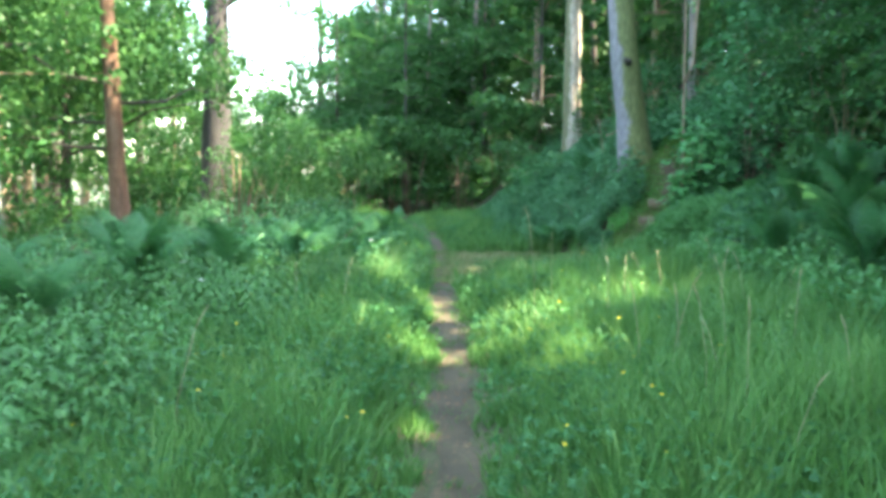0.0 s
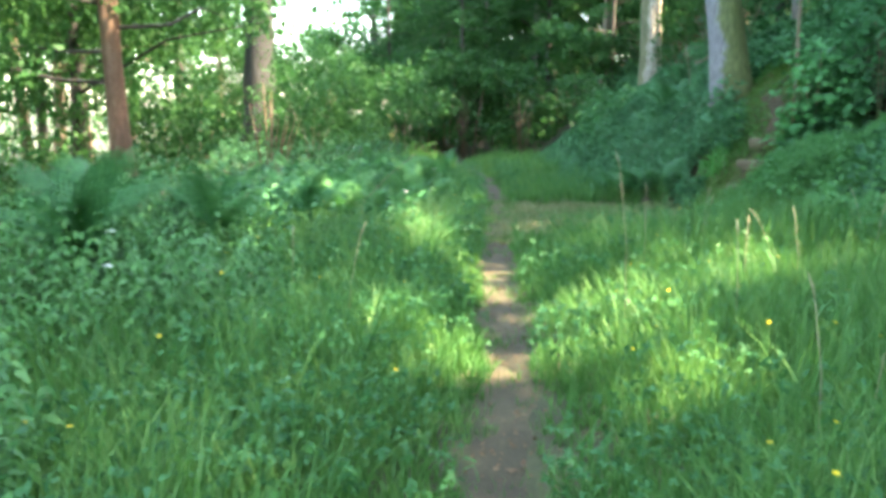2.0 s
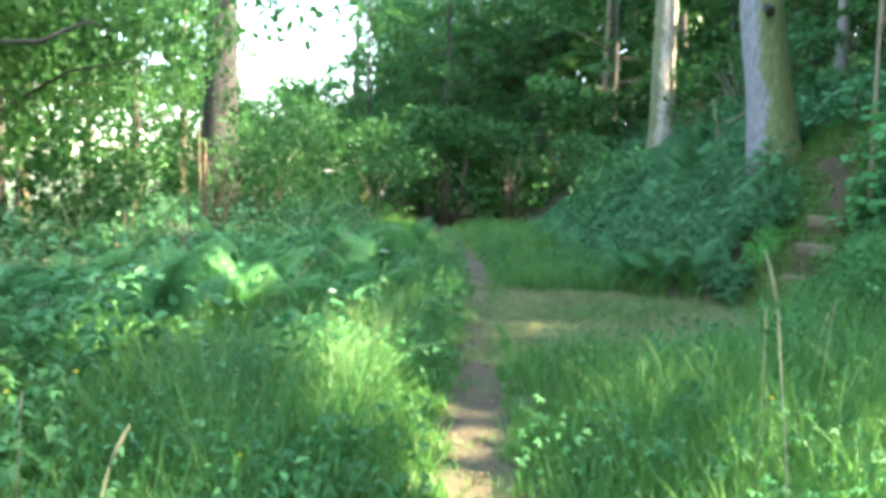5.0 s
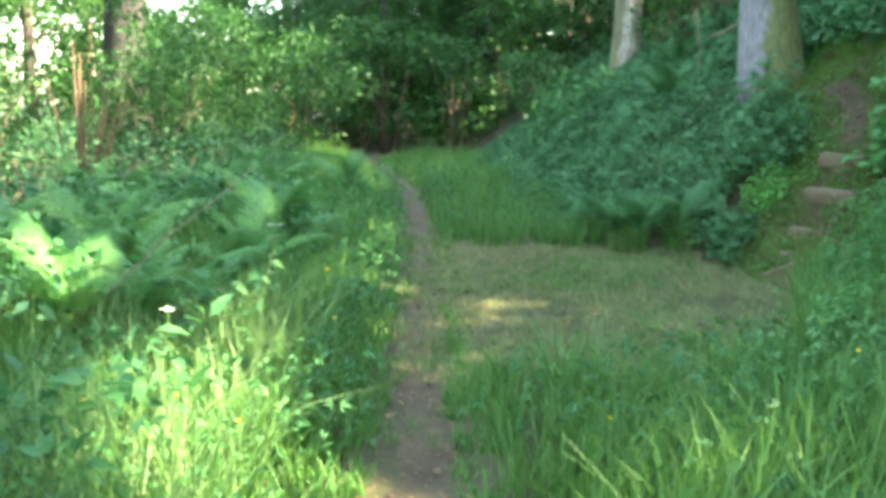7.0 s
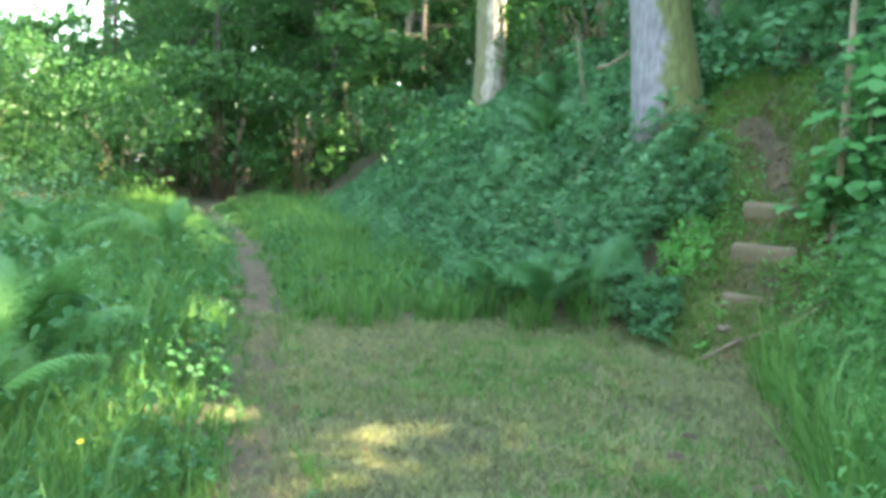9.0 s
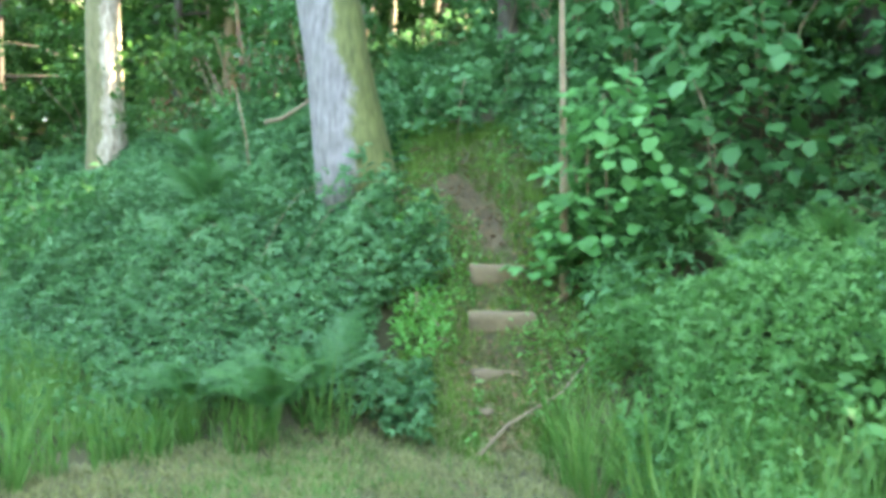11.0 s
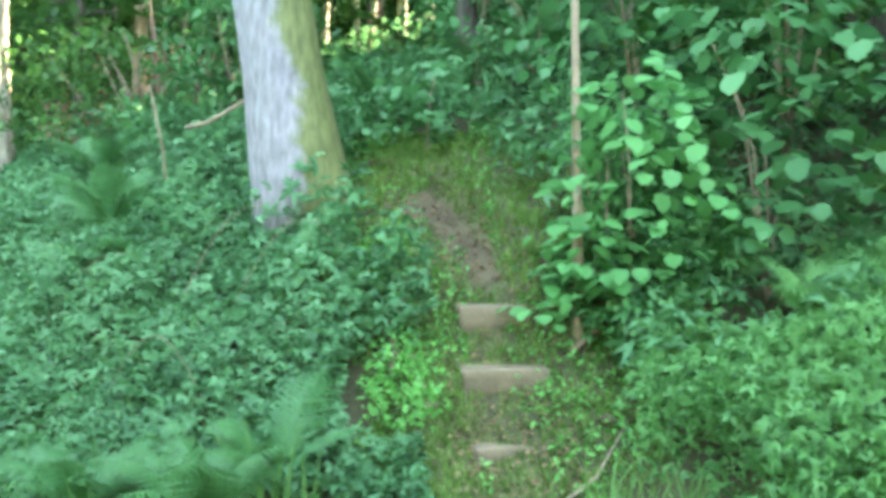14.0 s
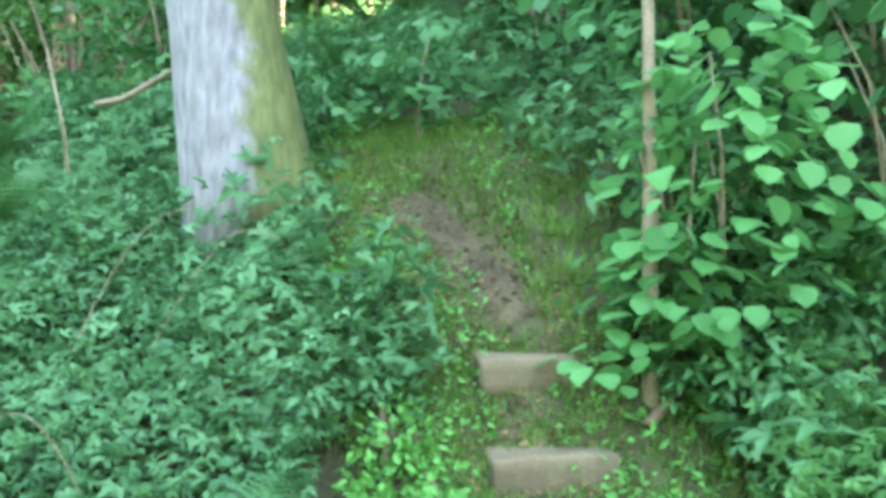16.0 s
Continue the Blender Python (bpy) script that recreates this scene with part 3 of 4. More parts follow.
cover_stuff("shaded_herbs", HERB, "dark leafy herbs crowding below a hazel bush", 4200, (4.9, 6.3, 13.9, 15.1), lambda x, y: (np.hypot(x - 5.6, y - 14.45) < 0.5 + 0.08 * np.sin(9 * x)) & (x > 5.14), lambda x, y: 0.35 + 0.45 * np.clip((x - 5.1) / 0.4, 0, 1), 0.075, 0.6, (SPRIG_V, SPRIG_F))
cover_stuff("leaf_litter", LITTER, "scraps of dead leaf trodden into the footpath", 9000, (0, 2.6, 1, 17), lambda x, y: off_path(x, y) < -0.03, lambda x, y: 0.02 + 0 * x, 0.022, 0.3, (SMALL_V, SMALL_F), "leaf litter")
grass_stuff("pale_grass", PALE, "pale green grass blades in the verge", 9000, (-0.2, 1.25, 8.6, 11.4), lambda x, y: (x < way(y) - 0.6) & (patchy(x, y, 2.9, 3) > 0.3), lambda x, y: 0.42 + 0.12 * patchy(x, y, 4.0), 0.007, 0.9)
cover_stuff("leaf_litter", LITTER, "brown leaf scraps and twigs on the climbing path", 7000, (4.1, 5.7, 14.0, 16.8), lambda x, y: stair_way(x, y) < 0.32, lambda x, y: 0.03 + 0 * x, 0.032, 0.3, (SMALL_V, SMALL_F), "leaf litter")
cover_stuff("leaf_litter", LITTER, "brown fallen leaves lying on bare soil", 6000, (-1, 6, 0.5, 17.5), lambda x, y: (off_path(x, y) < 0.0) | (stair_way(x, y) < 0.3) | (clearing(x, y) > 0.3) & (patchy(x, y, 3.3, 7) > 0.75), lambda x, y: 0.03 + 0 * x, 0.035, 0.25, (SMALL_V, SMALL_F), "leaf litter")


# ---- trees ----
def trunk_run(x, y, z, height, r, lean=(0.0, 0.0), flare=1.5, steps=12, bow=0.0):
    """Points and radii of a trunk that starts a little below the ground."""
    pts, rad = [], []
    for i in range(steps + 1):
        s = i / steps
        h = -0.35 + (height + 0.35) * s ** 1.4
        pts.append((lean[0] * h + bow * math.sin(s * 5), lean[1] * h + bow * math.cos(s * 4), h))
        rad.append(r * (1 - 0.72 * s) * (1 + (flare - 1) * math.exp(-max(h + 0.2, 0) * 1.5)))
    return pts, rad


def tree(name, x, y, height, r, bark, leaf, label, lean=(0, 0), crown=(0.45, 3.0), clumps=26, per=120, size=0.12, sides=10, limbs=7, flare=1.5, group="", bow=0.0, z=None):
    """Tapered trunk, limbs that leave it, and a crown of loose clumps of leaves round the limbs' ends."""
    z = float(land(x, y)) if z is None else z
    t = thing(name, x, y, z, label, "tree", group)
    pts, rad = trunk_run(x, y, z, height, r, lean, flare, bow=bow)
    part("trunk", tubes("trunk", [(pts, rad)], sides, 0.16), bark, t)
    low, wide = crown
    ends = []
    for i in range(limbs):
        s = low + (0.97 - low) * (i + rng.uniform(0, 0.8)) / limbs
        h = s * height
        a = i * 2.4 + rng.uniform(0, 1)
        reach = wide * rng.uniform(0.6, 1.1) * (1.15 - 0.6 * (s - low) / (1 - low))
        p0 = Vector((lean[0] * h, lean[1] * h, h))
        p2 = p0 + Vector((math.cos(a) * reach, math.sin(a) * reach, reach * rng.uniform(0.1, 0.55)))
        p1 = p0.lerp(p2, 0.5) + Vector((0, 0, reach * 0.1))
        b = max(r * 0.32 * (1.1 - s), 0.012)
        part("limb", tubes("limb", [([p0, p1, p2], [b, b * 0.65, b * 0.2])], 5), bark, t)
        ends += [p2, p1]
    k = []
    for i in range(clumps):
        e = ends[i % len(ends)]
        rr = wide * rng.uniform(0.2, 0.36)
        k.append((e.x + rng.normal(0, wide * 0.22), e.y + rng.normal(0, wide * 0.22), e.z + rng.normal(0, wide * 0.2), rr))
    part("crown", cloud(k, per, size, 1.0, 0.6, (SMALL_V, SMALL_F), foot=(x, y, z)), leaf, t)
    return t


def shrub(name, x, y, height, wide, leaf, label, category="shrub", clumps=14, per=420, size=0.085, bark=TWIG, stems=5, group="", template=(LEAF_V, LEAF_F), low=0.12, drop=0.0, tilt=0.8):
    """Several stems from one foot, and leaves in clumps round them."""
    z = float(land(x, y)) - drop
    t = thing(name, x, y, z, label, category, group)
    k = []
    for i in range(stems):
        a = i * 2.4 + rng.uniform(0, 1)
        top = Vector((math.cos(a) * wide * rng.uniform(0.3, 0.7), math.sin(a) * wide * rng.uniform(0.3, 0.7), height * rng.uniform(0.6, 0.85)))
        mid = Vector((top.x * 0.35, top.y * 0.35, top.z * 0.55))
        b = 0.005 + 0.005 * height
        part("stem", tubes("stem", [([(0.03 * math.cos(a), 0.03 * math.sin(a), -0.1), mid, top], [b, b * 0.7, b * 0.25])], 5), bark, t)
    for i in range(clumps):
        h = height * (low + (1 - low) * rng.uniform(0, 1))
        a, q = rng.uniform(0, 6.28), wide * math.sqrt(rng.uniform(0, 1)) * (1.1 - 0.45 * h / height)
        k.append((math.cos(a) * q, math.sin(a) * q, h, wide * rng.uniform(0.25, 0.45)))
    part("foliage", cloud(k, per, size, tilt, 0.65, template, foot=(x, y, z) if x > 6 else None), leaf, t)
    return t


# The trees that stand out.
beech = tree("beech_tree", 4.76, 16.82, 17, 0.325, BEECH, WOODS, "grey smooth-barked tree with moss leaning over the bank", (-0.12, 0.08), (0.5, 4.0), 22, 30, 0.2, 24, 9, 1.35)
kn = tubes("knot", [([(-0.1, 0.0, 0), (-0.16, -0.1, 0.02), (-0.18, -0.16, 0.06)], [0.075, 0.055, 0.03])], 8, 0.4)
knot = part("knot", kn, DARKBARK, beech, "dark bark knot")
knot.location = (-0.17, -0.24, 2.05)
birch = tree("birch_tree", 3.95, 22.1, 15, 0.27, BIRCH, WOODS, "pale cream-barked tree standing on the bramble bank", (-0.02, 0.0), (0.5, 3.2), 20, 40, 0.18, 14, 8, 1.3)
pine = tree("pine_tree", -3.8, 12.5, 14, 0.16, PINEBARK, EDGE, "slender reddish-brown trunk tree beside the ride", (-0.05, 0.0), (0.3, 2.6), 30, 150, 0.15, 12, 8, 1.4)
for h, dx, dy, up in ((1.9, -1.5, -0.4, 0.15), (2.3, -1.9, 0.3, 0.1), (2.9, -1.6, -0.6, 0.5), (2.6, 1.2, 0.4, 0.3)):
    part("dead_branch", tubes("dead_branch", [([(-0.05 * h, 0, h), (dx * 0.5, dy * 0.5, h + up * 0.2), (dx * 0.8, dy, h + up), (dx, dy * 1.2, h + up * 0.7)], [0.03, 0.024, 0.016, 0.005])], 6, 0.2), DARKBARK, pine, "bare dark branch")
tree("oak_tree", -7.6, 27.4, 18, 0.62, SHADED_OAKBARK, EDGE, "thick tree against the bright sky, shade painted into its trunk", (0.0, 0.0), (0.35, 5.0), 44, 60, 0.18, 14, 10, 1.5)
tree("slim_tree", -8.0, 45, 16, 0.3, DARKBARK, WOODS, "dark slim tree at the far sky gap", (0, 0), (0.5, 3.0), 20, 60, 0.2, 9, 6)
tree("slim_tree", 0.9, 32.5, 12, 0.16, GREYBARK, WOODS, "slim grey trunk at the end of the ride", (0.01, 0), (0.4, 2.6), 26, 80, 0.15, 9, 7)
sap = tree("sapling", 5.23, 14.66, 5.5, 0.034, TWIG, HAZEL, "thin forked sapling with pale stem on the bank", (-0.03, 0.0), (0.62, 1.2), 12, 160, 0.09, 8, 5, 1.2)
fork = part("fork", tubes("fork", [([(-0.06, 0, 2.2), (0.05, -0.06, 2.5), (0.08, -0.1, 3.6), (0.16, -0.16, 4.6)], [0.026, 0.025, 0.021, 0.01])], 7), TWIG, sap)

# Woods on the bank and behind: many trunks, each its own tree.
spots = [(6.4, 19.5, 9, 0.11), (7.6, 18.0, 11, 0.14), (6.2, 23.5, 10, 0.12), (7.4, 26, 12, 0.18), (5.2, 27.5, 10, 0.13), (3.2, 29, 11, 0.15), (9.6, 16.2, 11, 0.15),
         (8.6, 13.2, 8, 0.13), (11.2, 9.6, 9, 0.16), (12.4, 4.2, 12, 0.18), (9.6, 2.5, 11, 0.15), (12.6, 13.0, 12, 0.2), (12.2, 18, 13, 0.2), (11, 24, 13, 0.2),
         (1.6, 36, 11, 0.16), (-1.2, 34, 10, 0.13), (-3.2, 37, 11, 0.17), (4.6, 35, 12, 0.18), (7.6, 34, 12, 0.18), (-0.2, 41, 12, 0.2), (3.4, 43, 13, 0.2), (-5.2, 42, 9, 0.14), (11, 31, 13, 0.2), (6.6, 42, 13, 0.2), (14, 27, 14, 0.2), (15, 15, 14, 0.2), (17, 5, 12, 0.2)]
for i, (x, y, h, r) in enumerate(spots):
    h *= 0.75 if x > 9 else 1.0
    tree("woodland_tree", x, y, h, r, (GREYBARK, DARKBARK, TWIG)[i % 3], WOODS, "slim woodland tree with shaded green crown behind undergrowth", (rng.normal(0, 0.03), rng.normal(0, 0.03)), (0.3, 2.6) if x < 13 and y < 28 else (0.16, 2.7), (20 if x < 9 else 34) if x < 13 and y < 28 else 46, (130 if x < 9 else 200) if x < 13 and y < 28 else 260, 0.19, 8, 9, 1.3, "woodland trees", 0.05)
for i, (dx, dy) in enumerate(((0, 0), (0.35, 0.3), (0.75, -0.1), (1.15, 0.35), (1.6, 0.1), (-0.4, 0.5), (2.0, 0.6), (0.5, -0.5))):
    tree("coppice_pole", 9.6 + dx, 22.6 + dy, 8 + dx, 0.055 + 0.01 * (i % 3), BIRCH, EDGE, "slender pale coppice pole in sunlight behind the bank", (rng.normal(0, 0.05), rng.normal(0, 0.04)), (0.3, 1.3), 12, 240, 0.14, 7, 5, 1.2, "coppice poles", 0.03)
# Added tree: its dense low crown keeps the sun off the beech and path.
tree("woodland_tree", 7.9, 16.1, 9, 0.12, GREYBARK, WOODS, "slim woodland tree added to shade the bank path", (0, 0), (0.22, 2.2), 34, 240, 0.17, 8, 8, 1.3, "woodland trees")
# Added trees: crown height and density are set by the shade they throw.
for x, y in ((8.2, 1.6), (8.5, 4.4), (8.3, 8.2)):
    tree("woodland_tree", x, y, 12.5, 0.16, GREYBARK, WOODS, "tall woodland tree added to shade the ride with its high crown", (0.0, 0.0), (0.64, 3.0), {1.6: 44, 4.4: 34, 8.2: 48}[y], 150, 0.19, 8, 9, 1.3, "woodland trees", 0.05)
# Added canopy, mostly out of view, that shades the ride and far hedge.
for i, (x, y) in enumerate(((9.8, -0.5), (10.3, 2.9), (9.7, 6.2), (10.2, 9.3), (9.9, 12.2), (10.4, 15.0), (10.6, 18.6), (8.8, 27.6), (9.6, 31.6), (7.4, 36.0))):
    tree("woodland_tree", x, y, 17.5, 0.19, (DARKBARK, GREYBARK)[i % 2], WOODS, "tall woodland tree added on the bank to shade the ride", (-0.03, 0.0), (0.24, 3.5), 74, 170, 0.2, 8, 10, 1.3, "woodland trees", 0.05)
for x, y, h in ((-4.2, 40.5, 14), (-4.9, 46.5, 16), (-1.8, 44.5, 15), (0.8, 36.5, 14)):
    tree("woodland_tree", x, y, h, 0.2, DARKBARK, WOODS, "tall leafy tree closing the far end of the ride", (0, 0), (0.16, 3.0), 52, 260, 0.19, 8, 9, 1.3, "woodland trees", 0.05)
# Trees on the open side that break the sunlight.
for i, (x, y, h, r) in enumerate([(-7.5, 7.5, 12, 0.17), (-6.6, 10.4, 9, 0.12), (-6.4, 15.2, 9, 0.12), (-9.2, 18, 11, 0.15), (-11, 21, 11, 0.15), (-13.5, 27, 11, 0.16), (-8.2, 12.5, 13, 0.2), (-10.5, 16.5, 12, 0.2), (-9.6, 20.5, 11, 0.18), (-12.5, 24, 12, 0.2), (-6.8, 2.0, 12, 0.2), (-6.2, -4, 12, 0.18), (-14, 11, 13, 0.2), (-16, 19, 12, 0.2), (-15, 29, 11, 0.2), (-12, 34, 9, 0.17), (-11.4, 29.5, 14, 0.2), (-16.5, 35, 15, 0.2), (-18.5, 24, 14, 0.2)]):
    tree("edge_tree", x, y, h, r, (DARKBARK, TWIG)[i % 2], EDGE, "broadleaf tree at the sunny wood edge, light showing through", (rng.normal(0, 0.05), rng.normal(0, 0.04)), (0.2, 3.0), 62, 290, 0.135, 8, 12, 1.3, "edge trees", 0.08)
for i, (x, y, h, r) in enumerate([(6.5, -3, 12, 0.2), (0.5, -7, 13, 0.2), (-3.5, -8, 12, 0.2), (4.2, -9, 13, 0.2), (9, -8, 12, 0.2)]):
    tree("woodland_tree", x, y, h, r, DARKBARK, WOODS, "tall woodland tree closing the ride behind", (0, 0), (0.25, 3.5), 26, 70, 0.18, 8, 8, 1.3, "woodland trees")



def far_woods(name, spots, tall, r, per, size, leaf, label):
    """Distant woods: leaf clumps stacked from the ground to the tree tops."""
    k = []
    for x, y in spots:
        g = float(land(x, y))
        h = 0.5
        while h < tall:
            k.append((x + rng.normal(0, 1.0), y + rng.normal(0, 1.0), g + h + rng.normal(0, 0.4), r * rng.uniform(0.7, 1.2)))
            h += r * 1.1
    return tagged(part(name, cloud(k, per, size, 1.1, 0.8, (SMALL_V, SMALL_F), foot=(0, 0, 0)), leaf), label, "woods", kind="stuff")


ring = [(-7 + 2.4 * i, 52 - 0.02 * (i - 4) ** 2 * 2.4) for i in range(14)] + [(22, 46 - 2.6 * i) for i in range(24)] + [(20 - 2.6 * i, -16) for i in range(16)]
far_woods("far_woods", ring, 10.5, 1.9, 120, 0.42, WOODS, "dense shaded woodland closing the view")
far_woods("far_woods", [(14.5 + rng.uniform(-1, 1), 30 - 2.6 * i) for i in range(11)], 9.0, 1.6, 130, 0.3, WOODS, "shaded thicket behind the bank trees")
far_woods("far_woods", [(17 + rng.uniform(-2, 2), 40 - 2.6 * i) for i in range(18)], 7.5, 1.7, 190, 0.36, WOODS, "dense trees on top of the bank")
far_woods("far_woods", [(-24 + rng.uniform(-2, 2), 40 - 3.0 * i) for i in range(18)], 6.5, 1.8, 70, 0.3, EDGE, "sunlit far hedge beyond the wood edge")
far_woods("far_woods", [(-23 + 2.4 * i, 50 + rng.uniform(-2, 2)) for i in range(8)], 6.6, 1.7, 60, 0.34, EDGE, "low sunlit trees under open sky")

# ---- shrubs ----
for i, (x, y, h, w, d) in enumerate([(-2.4, 24.5, 2.6, 1.5, 0), (-4.2, 22.0, 2.8, 1.6, 0), (-3.4, 19.5, 2.0, 1.1, 0), (-5.6, 18.5, 2.4, 1.3, 0), (-5.4, 25.5, 3.0, 1.8, 0), (-6.4, 14.5, 2.6, 1.3, 0), (-5.2, 11.0, 2.2, 1.2, 0), (-6.0, 8.0, 2.6, 1.3, 0), (-8.5, 22, 2.6, 1.6, 0), (-9.5, 15.5, 3, 1.6, 0), (-4.6, 15.4, 1.6, 1.0, 0), (-8.2, 10.5, 3, 1.5, 0), (-5.2, 5.0, 2.4, 1.2, 0)]):
    shrub("hedge_shrub", x, y, h, w, EDGE if i % 2 else WOODS, "loose green shrub of the ride edge with sunlit leaves", clumps=24, per=380, size=0.12, group="edge shrubs", template=(NETTLE_V, NETTLE_F))
for i, (x, y, h, w) in enumerate([(-1.6, 28, 3.2, 1.6), (0.6, 27.5, 3.0, 1.6), (2.4, 26, 2.6, 1.4), (-3.6, 30, 3.6, 2.0), (-0.4, 31.5, 3.4, 1.9), (2.6, 32, 4, 2.0), (5, 31, 4, 2.2), (-6.5, 33, 4.2, 2.2), (-9.5, 31, 3.8, 2.0), (-6, 38, 5.0, 2.4), (-10, 40, 5.0, 2.6), (-13, 37, 4.6, 2.6), (6.6, 25.2, 4.6, 1.9), (8.2, 27.2, 5, 2.2), (5.4, 29, 4.6, 2), (9.8, 26, 5, 2.2), (7.6, 30.5, 5, 2.4), (11.5, 28.5, 5.5, 2.4), (12.5, 21, 5.5, 2.4), (11, 19, 5, 2.0), (13, 16, 5.5, 2.2), (-2, 38, 4.5, 2.4), (2, 39, 5, 2.6), (7, 38, 5, 2.6)]):
    shrub("woodland_shrub", x, y, h, w, WOODS, "dense shaded woodland shrub at the end of the ride", clumps=30, per=300, size=0.16, group="woodland shrubs", template=(SMALL_V, SMALL_F))
for i, (x, y, h, w) in enumerate([(5.4, 19.0, 1.6, 1.0), (6.9, 20.8, 2.4, 1.3), (5.0, 21.5, 1.6, 1.1), (3.0, 20.0, 1.0, 0.8), (2.6, 23.0, 1.4, 1.0), (4.4, 25.0, 2.2, 1.3), (7.2, 16.6, 2.0, 1.1), (7.4, 14.4, 2.6, 1.2), (6.9, 12.2, 2.2, 1.2), (7.8, 10.2, 2.6, 1.3), (7.2, 7.8, 2.0, 1.2), (8.2, 5.2, 2.4, 1.4), (8.6, 18.6, 2.6, 1.4), (8.8, 23.5, 3, 1.6), (9.8, 13.5, 3, 1.6), (9.8, 8, 3, 1.6), (6.6, 30, 3.4, 1.8)]):
    shrub("bank_shrub", x, y, h, w, WOODS if i % 3 else HERB, "leafy dark green shrub growing on the bank", clumps=26, per=440, size=0.11, group="bank shrubs", template=(NETTLE_V, NETTLE_F))


LEAF_MESH = scatter_mesh("leaf", ROUND_V, ROUND_F, np.eye(3)[None], np.zeros((1, 3)))
LEAF_MESH.materials.append(HAZEL_LEAF)


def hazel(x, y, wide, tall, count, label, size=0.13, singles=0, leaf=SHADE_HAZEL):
    """Young hazel: arching shoots with sprays of large round leaves held nearly level."""
    z = float(land(x, y))
    t = thing("hazel_bush", x, y, z, label, "bush")
    locs, heads = [], []
    for i in range(count):
        a = i * 2.4 + rng.uniform(-0.4, 0.4)
        sz = tall * (0.14 + 0.86 * (i + 0.5) / count)
        q = wide * math.sqrt(max(0.15, 1 - (sz / tall - 0.35) ** 2)) * rng.uniform(0.55, 1.0)
        sx, sy = math.cos(a) * q, math.sin(a) * q
        if i % 8 == 0:
            part("stem", tubes("stem", [([(0.0, 0.0, -0.1), (sx * 0.25, sy * 0.25, sz * 0.7), (sx * 0.6, sy * 0.6, sz * 1.0), (sx, sy, sz * 0.97)], [0.008, 0.006, 0.004, 0.002])], 6), TWIG, t)
        for j in range(11):
            s = 0.45 + 0.65 * j / 10
            locs.append((sx * s + rng.normal(0, 0.07), sy * s + rng.normal(0, 0.07), sz * (1.04 - 0.22 * (s - 0.6)) + rng.normal(0, 0.03)))
            heads.append(a - math.pi / 2 + (0.9 if j % 2 else -0.9) + rng.normal(0, 0.35))
    m = turns(len(locs), np.array(heads), 0.26, size * rng.uniform(0.55, 1.15, len(locs)), -0.55)
    locs = np.array(locs)
    order = np.argsort(locs[:, 0] + locs[:, 1])
    for i in order[:singles]:
        ob = new("leaf", LEAF_MESH)
        ob.parent = t
        ob.matrix_local = Matrix.Translation(locs[i]) @ Matrix([list(row) for row in m[i]]).to_4x4()
    rest = order[singles:]
    part("foliage", scatter_mesh("foliage", ROUND_V, ROUND_F, m[rest], locs[rest]), leaf, t)


hazel(5.42, 14.42, 0.55, 1.5, 34, "young hazel bush with large round light-green leaves", 0.115, 300, HAZEL)
hazel(5.2, 14.6, 0.34, 0.75, 8, "low hazel shoots hanging over stone steps", 0.12, leaf=HAZEL)
shrub("bank_shrub", 5.42, 14.62, 1.35, 0.42, HERB, "dark leafy shrub round the foot of a sapling", clumps=20, per=700, size=0.075, group="bank shrubs", template=(NETTLE_V, NETTLE_F))
# Bushes behind the front one keep the default leaf, darkened for their shade.
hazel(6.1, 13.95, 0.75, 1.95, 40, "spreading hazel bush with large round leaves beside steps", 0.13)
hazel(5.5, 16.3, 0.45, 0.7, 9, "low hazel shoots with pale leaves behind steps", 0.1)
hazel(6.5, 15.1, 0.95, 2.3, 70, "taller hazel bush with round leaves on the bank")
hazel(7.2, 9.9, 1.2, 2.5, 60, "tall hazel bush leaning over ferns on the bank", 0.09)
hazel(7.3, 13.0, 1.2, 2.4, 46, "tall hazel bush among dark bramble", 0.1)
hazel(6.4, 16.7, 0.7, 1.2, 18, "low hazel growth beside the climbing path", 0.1)


